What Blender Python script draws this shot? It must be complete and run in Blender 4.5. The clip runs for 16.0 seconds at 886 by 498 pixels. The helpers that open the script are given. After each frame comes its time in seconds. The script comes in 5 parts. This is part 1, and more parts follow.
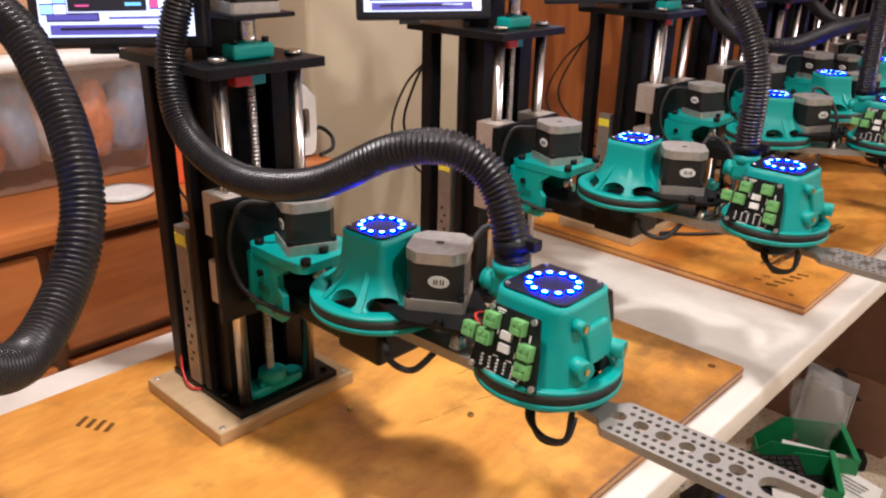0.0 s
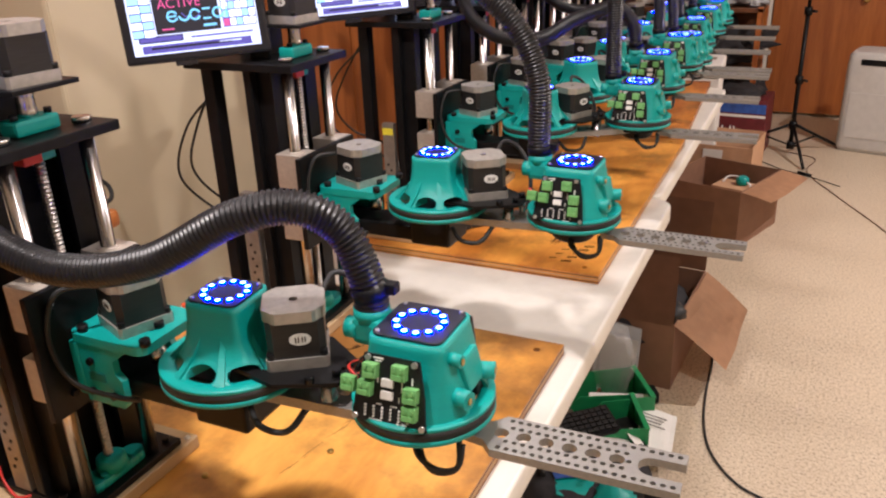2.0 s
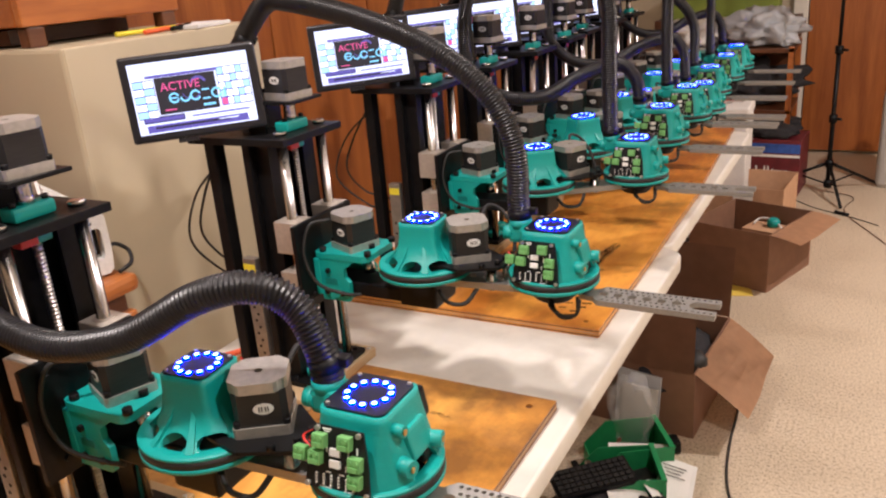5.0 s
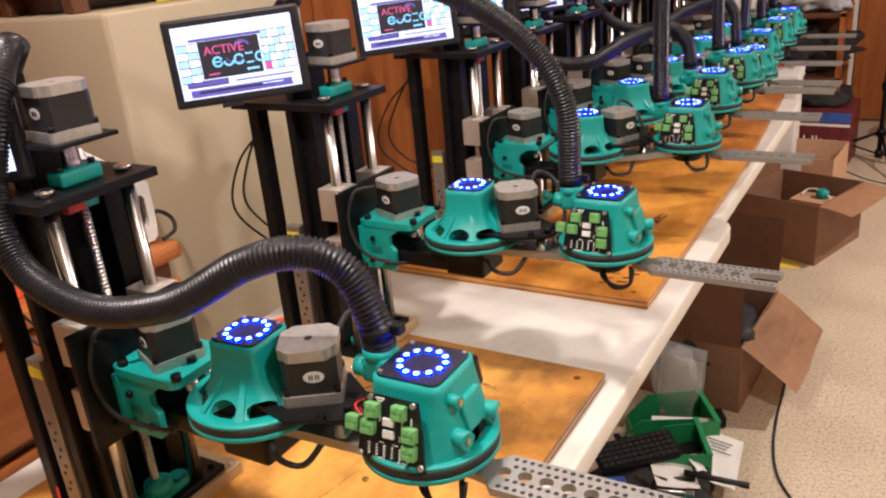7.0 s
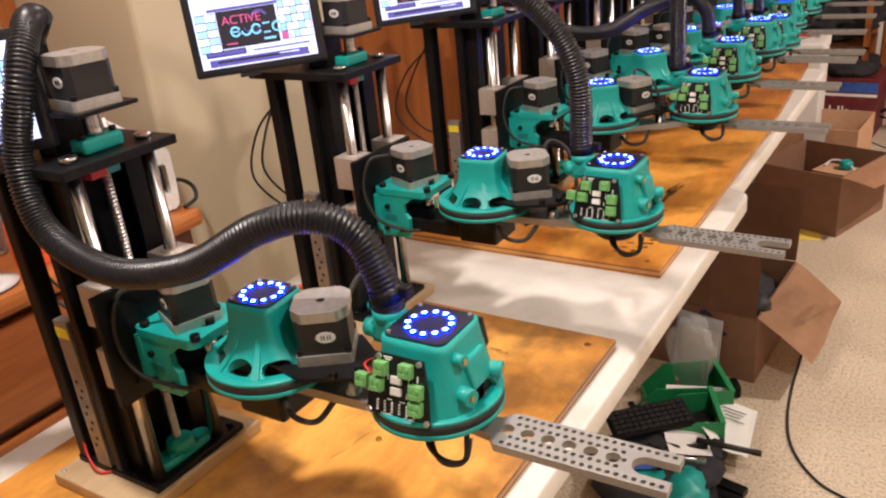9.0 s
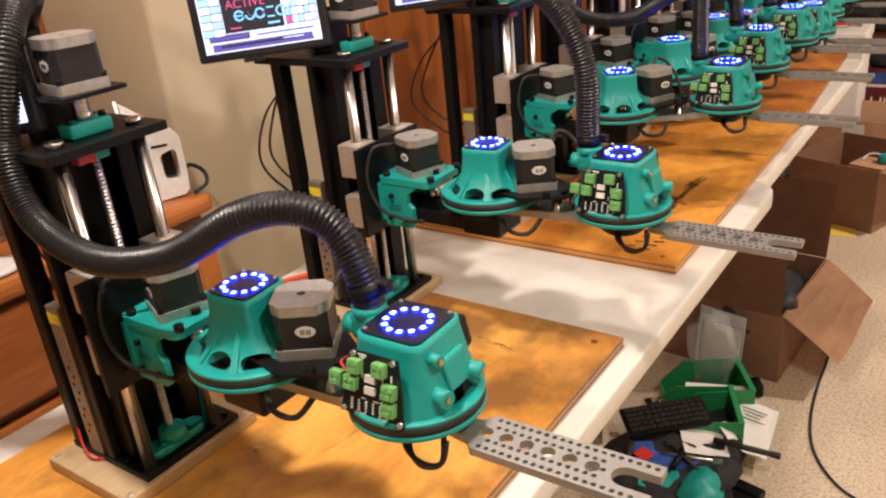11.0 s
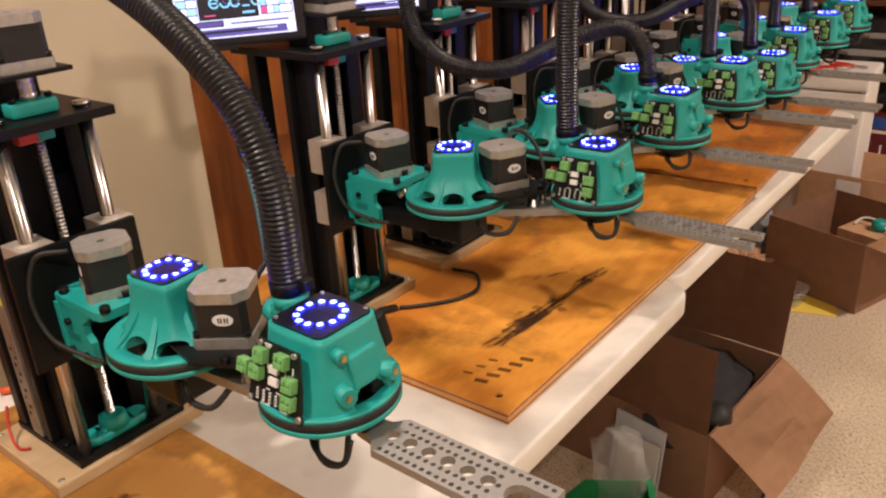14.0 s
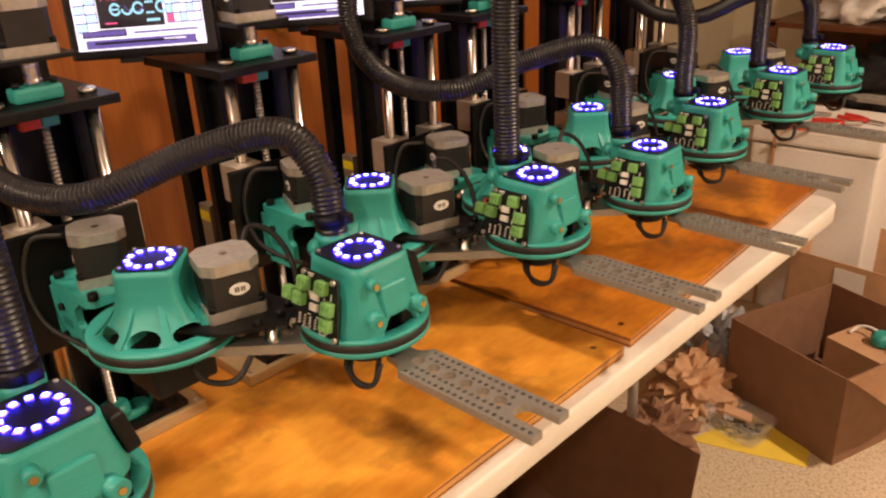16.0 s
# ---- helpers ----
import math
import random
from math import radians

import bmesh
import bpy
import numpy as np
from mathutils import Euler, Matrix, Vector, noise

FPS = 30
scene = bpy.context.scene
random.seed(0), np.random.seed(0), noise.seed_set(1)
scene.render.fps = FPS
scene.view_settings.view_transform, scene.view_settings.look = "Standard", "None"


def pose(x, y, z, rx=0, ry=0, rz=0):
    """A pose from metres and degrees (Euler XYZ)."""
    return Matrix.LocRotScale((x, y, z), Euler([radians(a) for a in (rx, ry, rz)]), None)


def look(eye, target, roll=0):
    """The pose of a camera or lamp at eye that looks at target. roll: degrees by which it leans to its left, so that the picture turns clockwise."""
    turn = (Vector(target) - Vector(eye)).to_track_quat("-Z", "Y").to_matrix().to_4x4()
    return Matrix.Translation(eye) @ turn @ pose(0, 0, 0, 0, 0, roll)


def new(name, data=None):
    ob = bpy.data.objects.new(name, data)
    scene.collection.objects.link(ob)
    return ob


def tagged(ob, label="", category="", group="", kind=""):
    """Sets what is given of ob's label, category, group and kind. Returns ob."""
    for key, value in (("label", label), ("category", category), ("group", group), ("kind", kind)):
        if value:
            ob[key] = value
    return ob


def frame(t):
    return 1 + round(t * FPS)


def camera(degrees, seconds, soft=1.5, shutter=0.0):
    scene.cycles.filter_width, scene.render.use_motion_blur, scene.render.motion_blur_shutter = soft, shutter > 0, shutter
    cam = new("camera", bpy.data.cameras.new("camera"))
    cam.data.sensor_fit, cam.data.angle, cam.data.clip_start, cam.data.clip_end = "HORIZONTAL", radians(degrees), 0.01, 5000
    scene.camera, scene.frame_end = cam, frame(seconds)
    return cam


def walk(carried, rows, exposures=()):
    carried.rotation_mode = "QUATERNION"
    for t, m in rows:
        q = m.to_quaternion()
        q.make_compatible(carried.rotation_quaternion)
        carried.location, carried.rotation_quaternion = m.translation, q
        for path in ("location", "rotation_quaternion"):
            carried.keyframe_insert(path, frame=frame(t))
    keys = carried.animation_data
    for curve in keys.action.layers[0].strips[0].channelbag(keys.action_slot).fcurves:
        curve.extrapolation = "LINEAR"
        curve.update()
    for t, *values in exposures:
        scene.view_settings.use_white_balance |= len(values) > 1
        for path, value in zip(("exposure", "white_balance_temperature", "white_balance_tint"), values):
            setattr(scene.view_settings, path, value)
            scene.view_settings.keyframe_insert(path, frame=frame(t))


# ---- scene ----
cam = camera(58.0, 16.0, soft=2.2)

PATH = [
    (0, (0.287, -0.585, 1.223), (-0.979, 0.769, 0.471), 1.2),
    (0.5, (0.24, -0.602, 1.234), (-0.863, 0.885, 0.478), 0.5),
    (1, (0.212, -0.6, 1.243), (-0.739, 0.978, 0.465), -0.0),
    (1.5, (0.213, -0.618, 1.25), (-0.622, 1.023, 0.469), -1.3),
    (2, (0.224, -0.619, 1.27), (-0.57, 1.046, 0.497), -2.2),
    (2.5, (0.223, -0.608, 1.304), (-0.597, 1.075, 0.6), -2.5),
    (3, (0.217, -0.592, 1.324), (-0.585, 1.107, 0.639), -3.0),
    (5.5, (0.335, -0.605, 1.307), (-0.62, 1.017, 0.632), -5.0),
    (6, (0.323, -0.6, 1.305), (-0.656, 1.003, 0.618), -5.2),
    (6.5, (0.31, -0.591, 1.301), (-0.677, 0.998, 0.595), -5.2),
    (7, (0.294, -0.593, 1.297), (-0.693, 0.986, 0.567), -5.3),
    (7.5, (0.284, -0.596, 1.3), (-0.703, 0.971, 0.543), -5.3),
    (8, (0.303, -0.598, 1.297), (-0.696, 0.953, 0.527), -5.6),
    (8.5, (0.314, -0.6, 1.299), (-0.697, 0.938, 0.515), -5.8),
    (9, (0.318, -0.605, 1.298), (-0.709, 0.919, 0.508), -5.8),
    (11.5, (0.345, -0.508, 1.289), (-0.755, 0.951, 0.475), -5.8),
    (12, (0.311, -0.443, 1.292), (-0.762, 1.036, 0.479), -5.3),
    (12.5, (0.312, -0.39, 1.284), (-0.729, 1.114, 0.475), -5.0),
    (13, (0.343, -0.28, 1.28), (-0.698, 1.219, 0.463), -4.4),
    (13.5, (0.395, -0.17, 1.275), (-0.713, 1.284, 0.464), -3.7),
    (14, (0.406, -0.014, 1.279), (-0.748, 1.405, 0.47), -3.2),
    (14.5, (0.404, 0.17, 1.282), (-0.756, 1.581, 0.469), -3.0),
    (15, (0.445, 0.394, 1.283), (-0.731, 1.79, 0.466), -3.2),
    (15.5, (0.463, 0.595, 1.272), (-0.774, 1.945, 0.468), -2.9),
    (16, (0.431, 0.81, 1.266), (-0.85, 2.117, 0.459), -2.7),
]
walk(cam, [(t, look(eye, target, roll)) for t, eye, target, roll in PATH], exposures=((0, -0.01, 5700, 20), (3, 0.03, 5900, 21), (9, 0.03, 6100, 21), (12, -0.01, 6400, 20), (13.5, -0.17, 6400, 21), (14.5, -0.12, 7000, 24), (15.5, 0.02, 8000, 27), (16, 0.04, 8200, 27)))

SB = 0.797           # top of the sideboard
# x, y, watts; the second is an added fill lamp that brightens the boards
LAMPS = [(-0.30, -0.32, 25), (-0.55, 1.05, 9), (1.5, 2.5, 62), (1.04, -0.20, 24)]

# ---- world and light ----
world = bpy.data.worlds.new("world")
scene.world = world
world.use_nodes = True
world.node_tree.nodes["Background"].inputs[0].default_value = (1.0, 0.86, 0.68, 1)
world.node_tree.nodes["Background"].inputs[1].default_value = 0.035

TT = 0.62            # table top
BT = TT + 0.018      # top of the plywood boards
CEIL = 2.35


# ---- materials ----
def mat(name, color, rough=0.5, metal=0.0, grain=0.0, grain_scale=60.0, stain=None, stain_scale=6.0, stain_amount=0.5,
        bump=0.0, bump_scale=200.0, stretch=(1, 1, 1), coat=0.0, alpha=1.0, transmission=0.0, rough_var=0.0, spec=0.5):
    m = bpy.data.materials.new(name)
    m.use_nodes = True
    nt = m.node_tree
    b = nt.nodes["Principled BSDF"]
    b.inputs["Base Color"].default_value = (*color, 1)
    b.inputs["Roughness"].default_value = rough
    b.inputs["Metallic"].default_value = metal
    b.inputs["Coat Weight"].default_value = coat
    b.inputs["Specular IOR Level"].default_value = spec
    b.inputs["Transmission Weight"].default_value = transmission
    b.inputs["Alpha"].default_value = alpha
    tc = nt.nodes.new("ShaderNodeTexCoord")
    mp = nt.nodes.new("ShaderNodeMapping")
    mp.inputs["Scale"].default_value = stretch
    nt.links.new(tc.outputs["Object"], mp.inputs["Vector"])
    out = None
    if grain > 0 or stain:
        n1 = nt.nodes.new("ShaderNodeTexNoise")
        n1.inputs["Scale"].default_value = grain_scale
        n1.inputs["Detail"].default_value = 6
        nt.links.new(mp.outputs[0], n1.inputs["Vector"])
        r1 = nt.nodes.new("ShaderNodeValToRGB")
        r1.color_ramp.elements[0].position, r1.color_ramp.elements[1].position = 0.3, 0.7
        lo = tuple(c * (1 - grain) for c in color)
        hi = tuple(min(1, c * (1 + grain)) for c in color)
        r1.color_ramp.elements[0].color, r1.color_ramp.elements[1].color = (*lo, 1), (*hi, 1)
        nt.links.new(n1.outputs["Fac"], r1.inputs["Fac"])
        out = r1.outputs[0]
        if rough_var > 0:
            mr = nt.nodes.new("ShaderNodeMapRange")
            mr.inputs["To Min"].default_value, mr.inputs["To Max"].default_value = rough - rough_var, rough + rough_var
            nt.links.new(n1.outputs["Fac"], mr.inputs["Value"])
            nt.links.new(mr.outputs[0], b.inputs["Roughness"])
    if stain:
        n2 = nt.nodes.new("ShaderNodeTexNoise")
        n2.inputs["Scale"].default_value = stain_scale
        n2.inputs["Detail"].default_value = 8
        n2.inputs["Roughness"].default_value = 0.65
        nt.links.new(mp.outputs[0], n2.inputs["Vector"])
        r2 = nt.nodes.new("ShaderNodeValToRGB")
        r2.color_ramp.elements[0].position, r2.color_ramp.elements[1].position = 0.52, 0.72
        r2.color_ramp.elements[0].color, r2.color_ramp.elements[1].color = (0, 0, 0, 1), (stain_amount,) * 3 + (1,)
        nt.links.new(n2.outputs["Fac"], r2.inputs["Fac"])
        mx = nt.nodes.new("ShaderNodeMixRGB")
        mx.inputs["Color2"].default_value = (*stain, 1)
        nt.links.new(r2.outputs[0], mx.inputs["Fac"])
        nt.links.new(out, mx.inputs["Color1"])
        out = mx.outputs[0]
    if out is not None:
        nt.links.new(out, b.inputs["Base Color"])
    if bump > 0:
        n3 = nt.nodes.new("ShaderNodeTexNoise")
        n3.inputs["Scale"].default_value = bump_scale
        n3.inputs["Detail"].default_value = 4
        nt.links.new(mp.outputs[0], n3.inputs["Vector"])
        bp = nt.nodes.new("ShaderNodeBump")
        bp.inputs["Strength"].default_value = bump
        bp.inputs["Distance"].default_value = 0.002
        nt.links.new(n3.outputs["Fac"], bp.inputs["Height"])
        nt.links.new(bp.outputs[0], b.inputs["Normal"])
    return m


def glow(name, color, strength):
    m = bpy.data.materials.new(name)
    m.use_nodes = True
    b = m.node_tree.nodes["Principled BSDF"]
    b.inputs["Base Color"].default_value = (0.02, 0.02, 0.02, 1)
    b.inputs["Emission Color"].default_value = (*color, 1)
    b.inputs["Emission Strength"].default_value = strength
    return m


def wood(name, light, dark, ring_scale=9.0, stretch=(1, 1, 0.12), rough=0.45, stain=None, stain_amount=0.6, stain_scale=4.0, coat=0.0, stain_lo=0.55, stain_hi=0.78, worn_end=0.0):
    m = bpy.data.materials.new(name)
    m.use_nodes = True
    nt = m.node_tree
    b = nt.nodes["Principled BSDF"]
    b.inputs["Roughness"].default_value = rough
    b.inputs["Coat Weight"].default_value = coat
    b.inputs["Coat Roughness"].default_value = 0.3
    tc = nt.nodes.new("ShaderNodeTexCoord")
    oi = nt.nodes.new("ShaderNodeObjectInfo")
    add = nt.nodes.new("ShaderNodeVectorMath")
    add.operation = "ADD"
    sc = nt.nodes.new("ShaderNodeVectorMath")
    sc.operation = "SCALE"
    sc.inputs["Scale"].default_value = 7.0
    nt.links.new(oi.outputs["Random"], sc.inputs[0])
    nt.links.new(tc.outputs["Object"], add.inputs[0])
    nt.links.new(sc.outputs[0], add.inputs[1])
    mp = nt.nodes.new("ShaderNodeMapping")
    mp.inputs["Scale"].default_value = stretch
    nt.links.new(add.outputs[0], mp.inputs["Vector"])
    n1 = nt.nodes.new("ShaderNodeTexNoise")
    n1.inputs["Scale"].default_value = ring_scale
    n1.inputs["Detail"].default_value = 5
    n1.inputs["Distortion"].default_value = 1.2
    nt.links.new(mp.outputs[0], n1.inputs["Vector"])
    n2 = nt.nodes.new("ShaderNodeTexNoise")
    n2.inputs["Scale"].default_value = ring_scale * 14
    n2.inputs["Detail"].default_value = 3
    nt.links.new(mp.outputs[0], n2.inputs["Vector"])
    ma = nt.nodes.new("ShaderNodeMath")
    ma.operation = "MULTIPLY_ADD"
    ma.inputs[1].default_value = 0.35
    nt.links.new(n2.outputs["Fac"], ma.inputs[0])
    nt.links.new(n1.outputs["Fac"], ma.inputs[2])
    r = nt.nodes.new("ShaderNodeValToRGB")
    r.color_ramp.elements[0].position, r.color_ramp.elements[1].position = 0.48, 0.84
    r.color_ramp.elements[0].color, r.color_ramp.elements[1].color = (*dark, 1), (*light, 1)
    nt.links.new(ma.outputs[0], r.inputs["Fac"])
    out = r.outputs[0]
    if stain:
        n3 = nt.nodes.new("ShaderNodeTexNoise")
        n3.inputs["Scale"].default_value = stain_scale
        n3.inputs["Detail"].default_value = 7
        n3.inputs["Roughness"].default_value = 0.6
        nt.links.new(add.outputs[0], n3.inputs["Vector"])
        r3 = nt.nodes.new("ShaderNodeValToRGB")
        r3.color_ramp.elements[0].position, r3.color_ramp.elements[1].position = stain_lo, stain_hi
        r3.color_ramp.elements[0].color, r3.color_ramp.elements[1].color = (0, 0, 0, 1), (stain_amount,) * 3 + (1,)
        fac = n3.outputs["Fac"]
        if worn_end:                # the far end of the board is dirtier than the rest
            sep = nt.nodes.new("ShaderNodeSeparateXYZ")
            nt.links.new(tc.outputs["Object"], sep.inputs[0])
            mr = nt.nodes.new("ShaderNodeMapRange")
            mr.inputs["From Min"].default_value, mr.inputs["From Max"].default_value = 0.05, 0.40
            mr.inputs["To Min"].default_value, mr.inputs["To Max"].default_value = 0.0, worn_end
            nt.links.new(sep.outputs["Y"], mr.inputs["Value"])
            plus = nt.nodes.new("ShaderNodeMath")
            nt.links.new(fac, plus.inputs[0])
            nt.links.new(mr.outputs[0], plus.inputs[1])
            fac = plus.outputs[0]
        nt.links.new(fac, r3.inputs["Fac"])
        mx = nt.nodes.new("ShaderNodeMixRGB")
        mx.inputs["Color2"].default_value = (*stain, 1)
        nt.links.new(r3.outputs[0], mx.inputs["Fac"])
        nt.links.new(out, mx.inputs["Color1"])
        out = mx.outputs[0]
    nt.links.new(out, b.inputs["Base Color"])
    bp = nt.nodes.new("ShaderNodeBump")
    bp.inputs["Strength"].default_value = 0.15
    bp.inputs["Distance"].default_value = 0.001
    nt.links.new(n2.outputs["Fac"], bp.inputs["Height"])
    nt.links.new(bp.outputs[0], b.inputs["Normal"])
    return m


TEAL = mat("teal_printed_plastic", (0.002, 0.315, 0.285), 0.42, grain=0.10, grain_scale=45, bump=0.25, bump_scale=700, stretch=(0.15, 0.15, 1.6), rough_var=0.08)
BLACK = mat("black_anodised", (0.006, 0.006, 0.0065), 0.42, spec=0.18, grain=0.3, grain_scale=90, rough_var=0.1)
RUBBER = mat("black_rubber", (0.013, 0.013, 0.013), 0.6, grain=0.25, grain_scale=120)
HOSE = mat("black_corrugated_plastic", (0.009, 0.009, 0.010), 0.36, spec=0.45, grain=0.3, grain_scale=50, rough_var=0.08)
STEEL = mat("polished_steel", (0.58, 0.56, 0.54), 0.24, 1.0, grain=0.08, grain_scale=120)
SCREWSTEEL = mat("threaded_steel", (0.56, 0.54, 0.52), 0.32, 1.0, grain=0.2, grain_scale=200)
ALU = mat("milled_aluminium", (0.34, 0.33, 0.31), 0.52, 0.75, grain=0.1, grain_scale=260, stretch=(1, 8, 1), rough_var=0.08)
BLOCK = mat("sandblasted_aluminium", (0.52, 0.47, 0.41), 0.55, 0.6, grain=0.08, grain_scale=150, bump=0.1, bump_scale=900)
CAST = mat("cast_motor_cap", (0.47, 0.45, 0.41), 0.46, 0.7, grain=0.12, grain_scale=130, bump=0.2, bump_scale=900)
LAMINATION = mat("black_motor_body", (0.014, 0.013, 0.013), 0.45, grain=0.3, grain_scale=40, stretch=(1, 1, 14))
PCB = mat("black_circuit_board", (0.008, 0.008, 0.01), 0.3, grain=0.3, grain_scale=200)
GREEN = mat("green_terminal_plastic", (0.16, 0.41, 0.135), 0.42, grain=0.12, grain_scale=90)
WHITEPART = mat("white_component", (0.75, 0.75, 0.72), 0.4, grain=0.06, grain_scale=150)
PINS = mat("tinned_pins", (0.7, 0.7, 0.68), 0.3, 0.9)
LEDM = glow("blue_white_led", (0.34, 0.48, 1.0), 9.0)
# darker teal that paints the shade of a recess
TEAL_SHADE = mat("teal_recess_shade", (0.0, 0.17, 0.155), 0.5, grain=0.1)
LEDDIE = glow("blue_led_rim", (0.001, 0.003, 1.0), 115.0)
# black board with the blue glow of its LEDs tinted into the colour
LEDPCB = mat("blue_lit_ring_board", (0.006, 0.006, 0.016), 0.36, grain=0.3, grain_scale=200)
PSUM = mat("dull_galvanised_steel", (0.30, 0.28, 0.25), 0.45, 0.7, grain=0.15, grain_scale=60)
REDM = mat("red_plastic", (0.55, 0.03, 0.02), 0.45, grain=0.1)
ORANGE = mat("orange_plastic", (0.8, 0.12, 0.03), 0.45, grain=0.1)
YELLOW = mat("yellow_sticker", (0.75, 0.65, 0.03), 0.5, grain=0.08)
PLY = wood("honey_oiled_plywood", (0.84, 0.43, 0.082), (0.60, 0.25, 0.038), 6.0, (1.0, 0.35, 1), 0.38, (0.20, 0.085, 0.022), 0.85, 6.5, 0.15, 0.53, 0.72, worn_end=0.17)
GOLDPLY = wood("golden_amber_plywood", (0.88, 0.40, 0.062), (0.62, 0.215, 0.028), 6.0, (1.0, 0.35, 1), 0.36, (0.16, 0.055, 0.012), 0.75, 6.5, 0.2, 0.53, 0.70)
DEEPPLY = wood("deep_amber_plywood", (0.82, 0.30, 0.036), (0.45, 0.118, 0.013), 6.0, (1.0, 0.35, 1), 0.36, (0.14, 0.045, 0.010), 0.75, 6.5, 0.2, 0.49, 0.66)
BASEWOOD = wood("pale_plywood", (0.55, 0.40, 0.23), (0.42, 0.29, 0.15), 9.0, (1, 0.2, 1), 0.55)
DOORWOOD = wood("varnished_door_wood", (0.42, 0.135, 0.028), (0.25, 0.066, 0.012), 9.0, (1, 1, 0.07), 0.35, coat=0.2)
CABWOOD = wood("varnished_cabinet_wood", (0.47, 0.155, 0.033), (0.29, 0.08, 0.015), 8.0, (1, 0.12, 1), 0.35, coat=0.2)
DARKWOOD = wood("dark_wood", (0.14, 0.05, 0.018), (0.07, 0.022, 0.008), 8.0, (1, 0.12, 1), 0.4)
TABLE = mat("white_moulded_plastic", (0.76, 0.73, 0.66), 0.42, grain=0.03, grain_scale=30, stain=(0.42, 0.36, 0.29), stain_scale=7, stain_amount=0.35, bump=0.15, bump_scale=500)
CREAM = mat("cream_enamel", (0.56, 0.48, 0.33), 0.42, grain=0.04, grain_scale=12, stain=(0.45, 0.36, 0.22), stain_scale=3, stain_amount=0.3)
WALL = mat("cream_wall_paint", (0.60, 0.52, 0.38), 0.7, grain=0.04, grain_scale=15, bump=0.2, bump_scale=300)
CEILM = mat("white_ceiling_paint", (0.78, 0.75, 0.68), 0.8, grain=0.04, grain_scale=40)
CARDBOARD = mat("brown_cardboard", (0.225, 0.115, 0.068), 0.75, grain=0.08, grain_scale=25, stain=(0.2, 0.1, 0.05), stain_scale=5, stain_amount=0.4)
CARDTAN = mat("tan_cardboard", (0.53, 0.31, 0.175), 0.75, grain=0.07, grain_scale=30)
PAPER = mat("white_paper", (0.78, 0.77, 0.74), 0.7, grain=0.03, grain_scale=40)
YPAPER = mat("yellow_paper", (0.75, 0.55, 0.08), 0.7, grain=0.04, grain_scale=20)
BINGREEN = mat("green_bin_plastic", (0.015, 0.25, 0.085), 0.4, grain=0.1, grain_scale=30)
CLEAR = mat("cloudy_clear_plastic", (0.8, 0.8, 0.8), 0.25, alpha=0.16)
CLOTHGREY = mat("grey_plastic_sheet", (0.45, 0.47, 0.5), 0.32, grain=0.15, grain_scale=15)
DARKCLOTH = mat("dark_cloth", (0.018, 0.017, 0.02), 0.85, grain=0.4, grain_scale=40)
GREYPL = mat("grey_appliance_plastic", (0.5, 0.48, 0.45), 0.5, grain=0.05, grain_scale=30)
LIME = mat("olive_green_box", (0.25, 0.33, 0.05), 0.55, grain=0.08, grain_scale=12)
BLUECARD = mat("blue_print_card", (0.03, 0.09, 0.35), 0.5, grain=0.3, grain_scale=40)
BRASS = mat("brass", (0.55, 0.38, 0.13), 0.3, 1.0)
FOAM = mat("white_polystyrene", (0.78, 0.76, 0.72), 0.7, grain=0.04, grain_scale=120, bump=0.3, bump_scale=250)
INK = mat("dark_ink", (0.03, 0.018, 0.01), 0.6, grain=0.3, grain_scale=150)
SCORCH = mat("scorched_wood", (0.075, 0.028, 0.008), 0.6, alpha=0.36, grain=0.4, grain_scale=80)
SCR_BG = glow("screen_pale_lavender", (0.76, 0.81, 1.0), 1.45)
SCR_WHITE = glow("screen_white", (0.85, 0.9, 1.0), 2.1)
CASE = mat("charcoal_tablet_case", (0.016, 0.016, 0.019), 0.28, grain=0.15, grain_scale=60)
SCR_DARK = glow("screen_dark", (0.01, 0.01, 0.03), 0.5)
SCR_CYAN = glow("screen_cyan", (0.25, 0.72, 1.0), 1.25)
SCR_PINK = glow("screen_pink", (1.0, 0.12, 0.35), 1.1)
SCR_VIOLET = glow("screen_violet", (0.2, 0.16, 0.7), 0.7)
SCR_SKY = glow("screen_pale_blue", (0.42, 0.78, 1.0), 1.5)


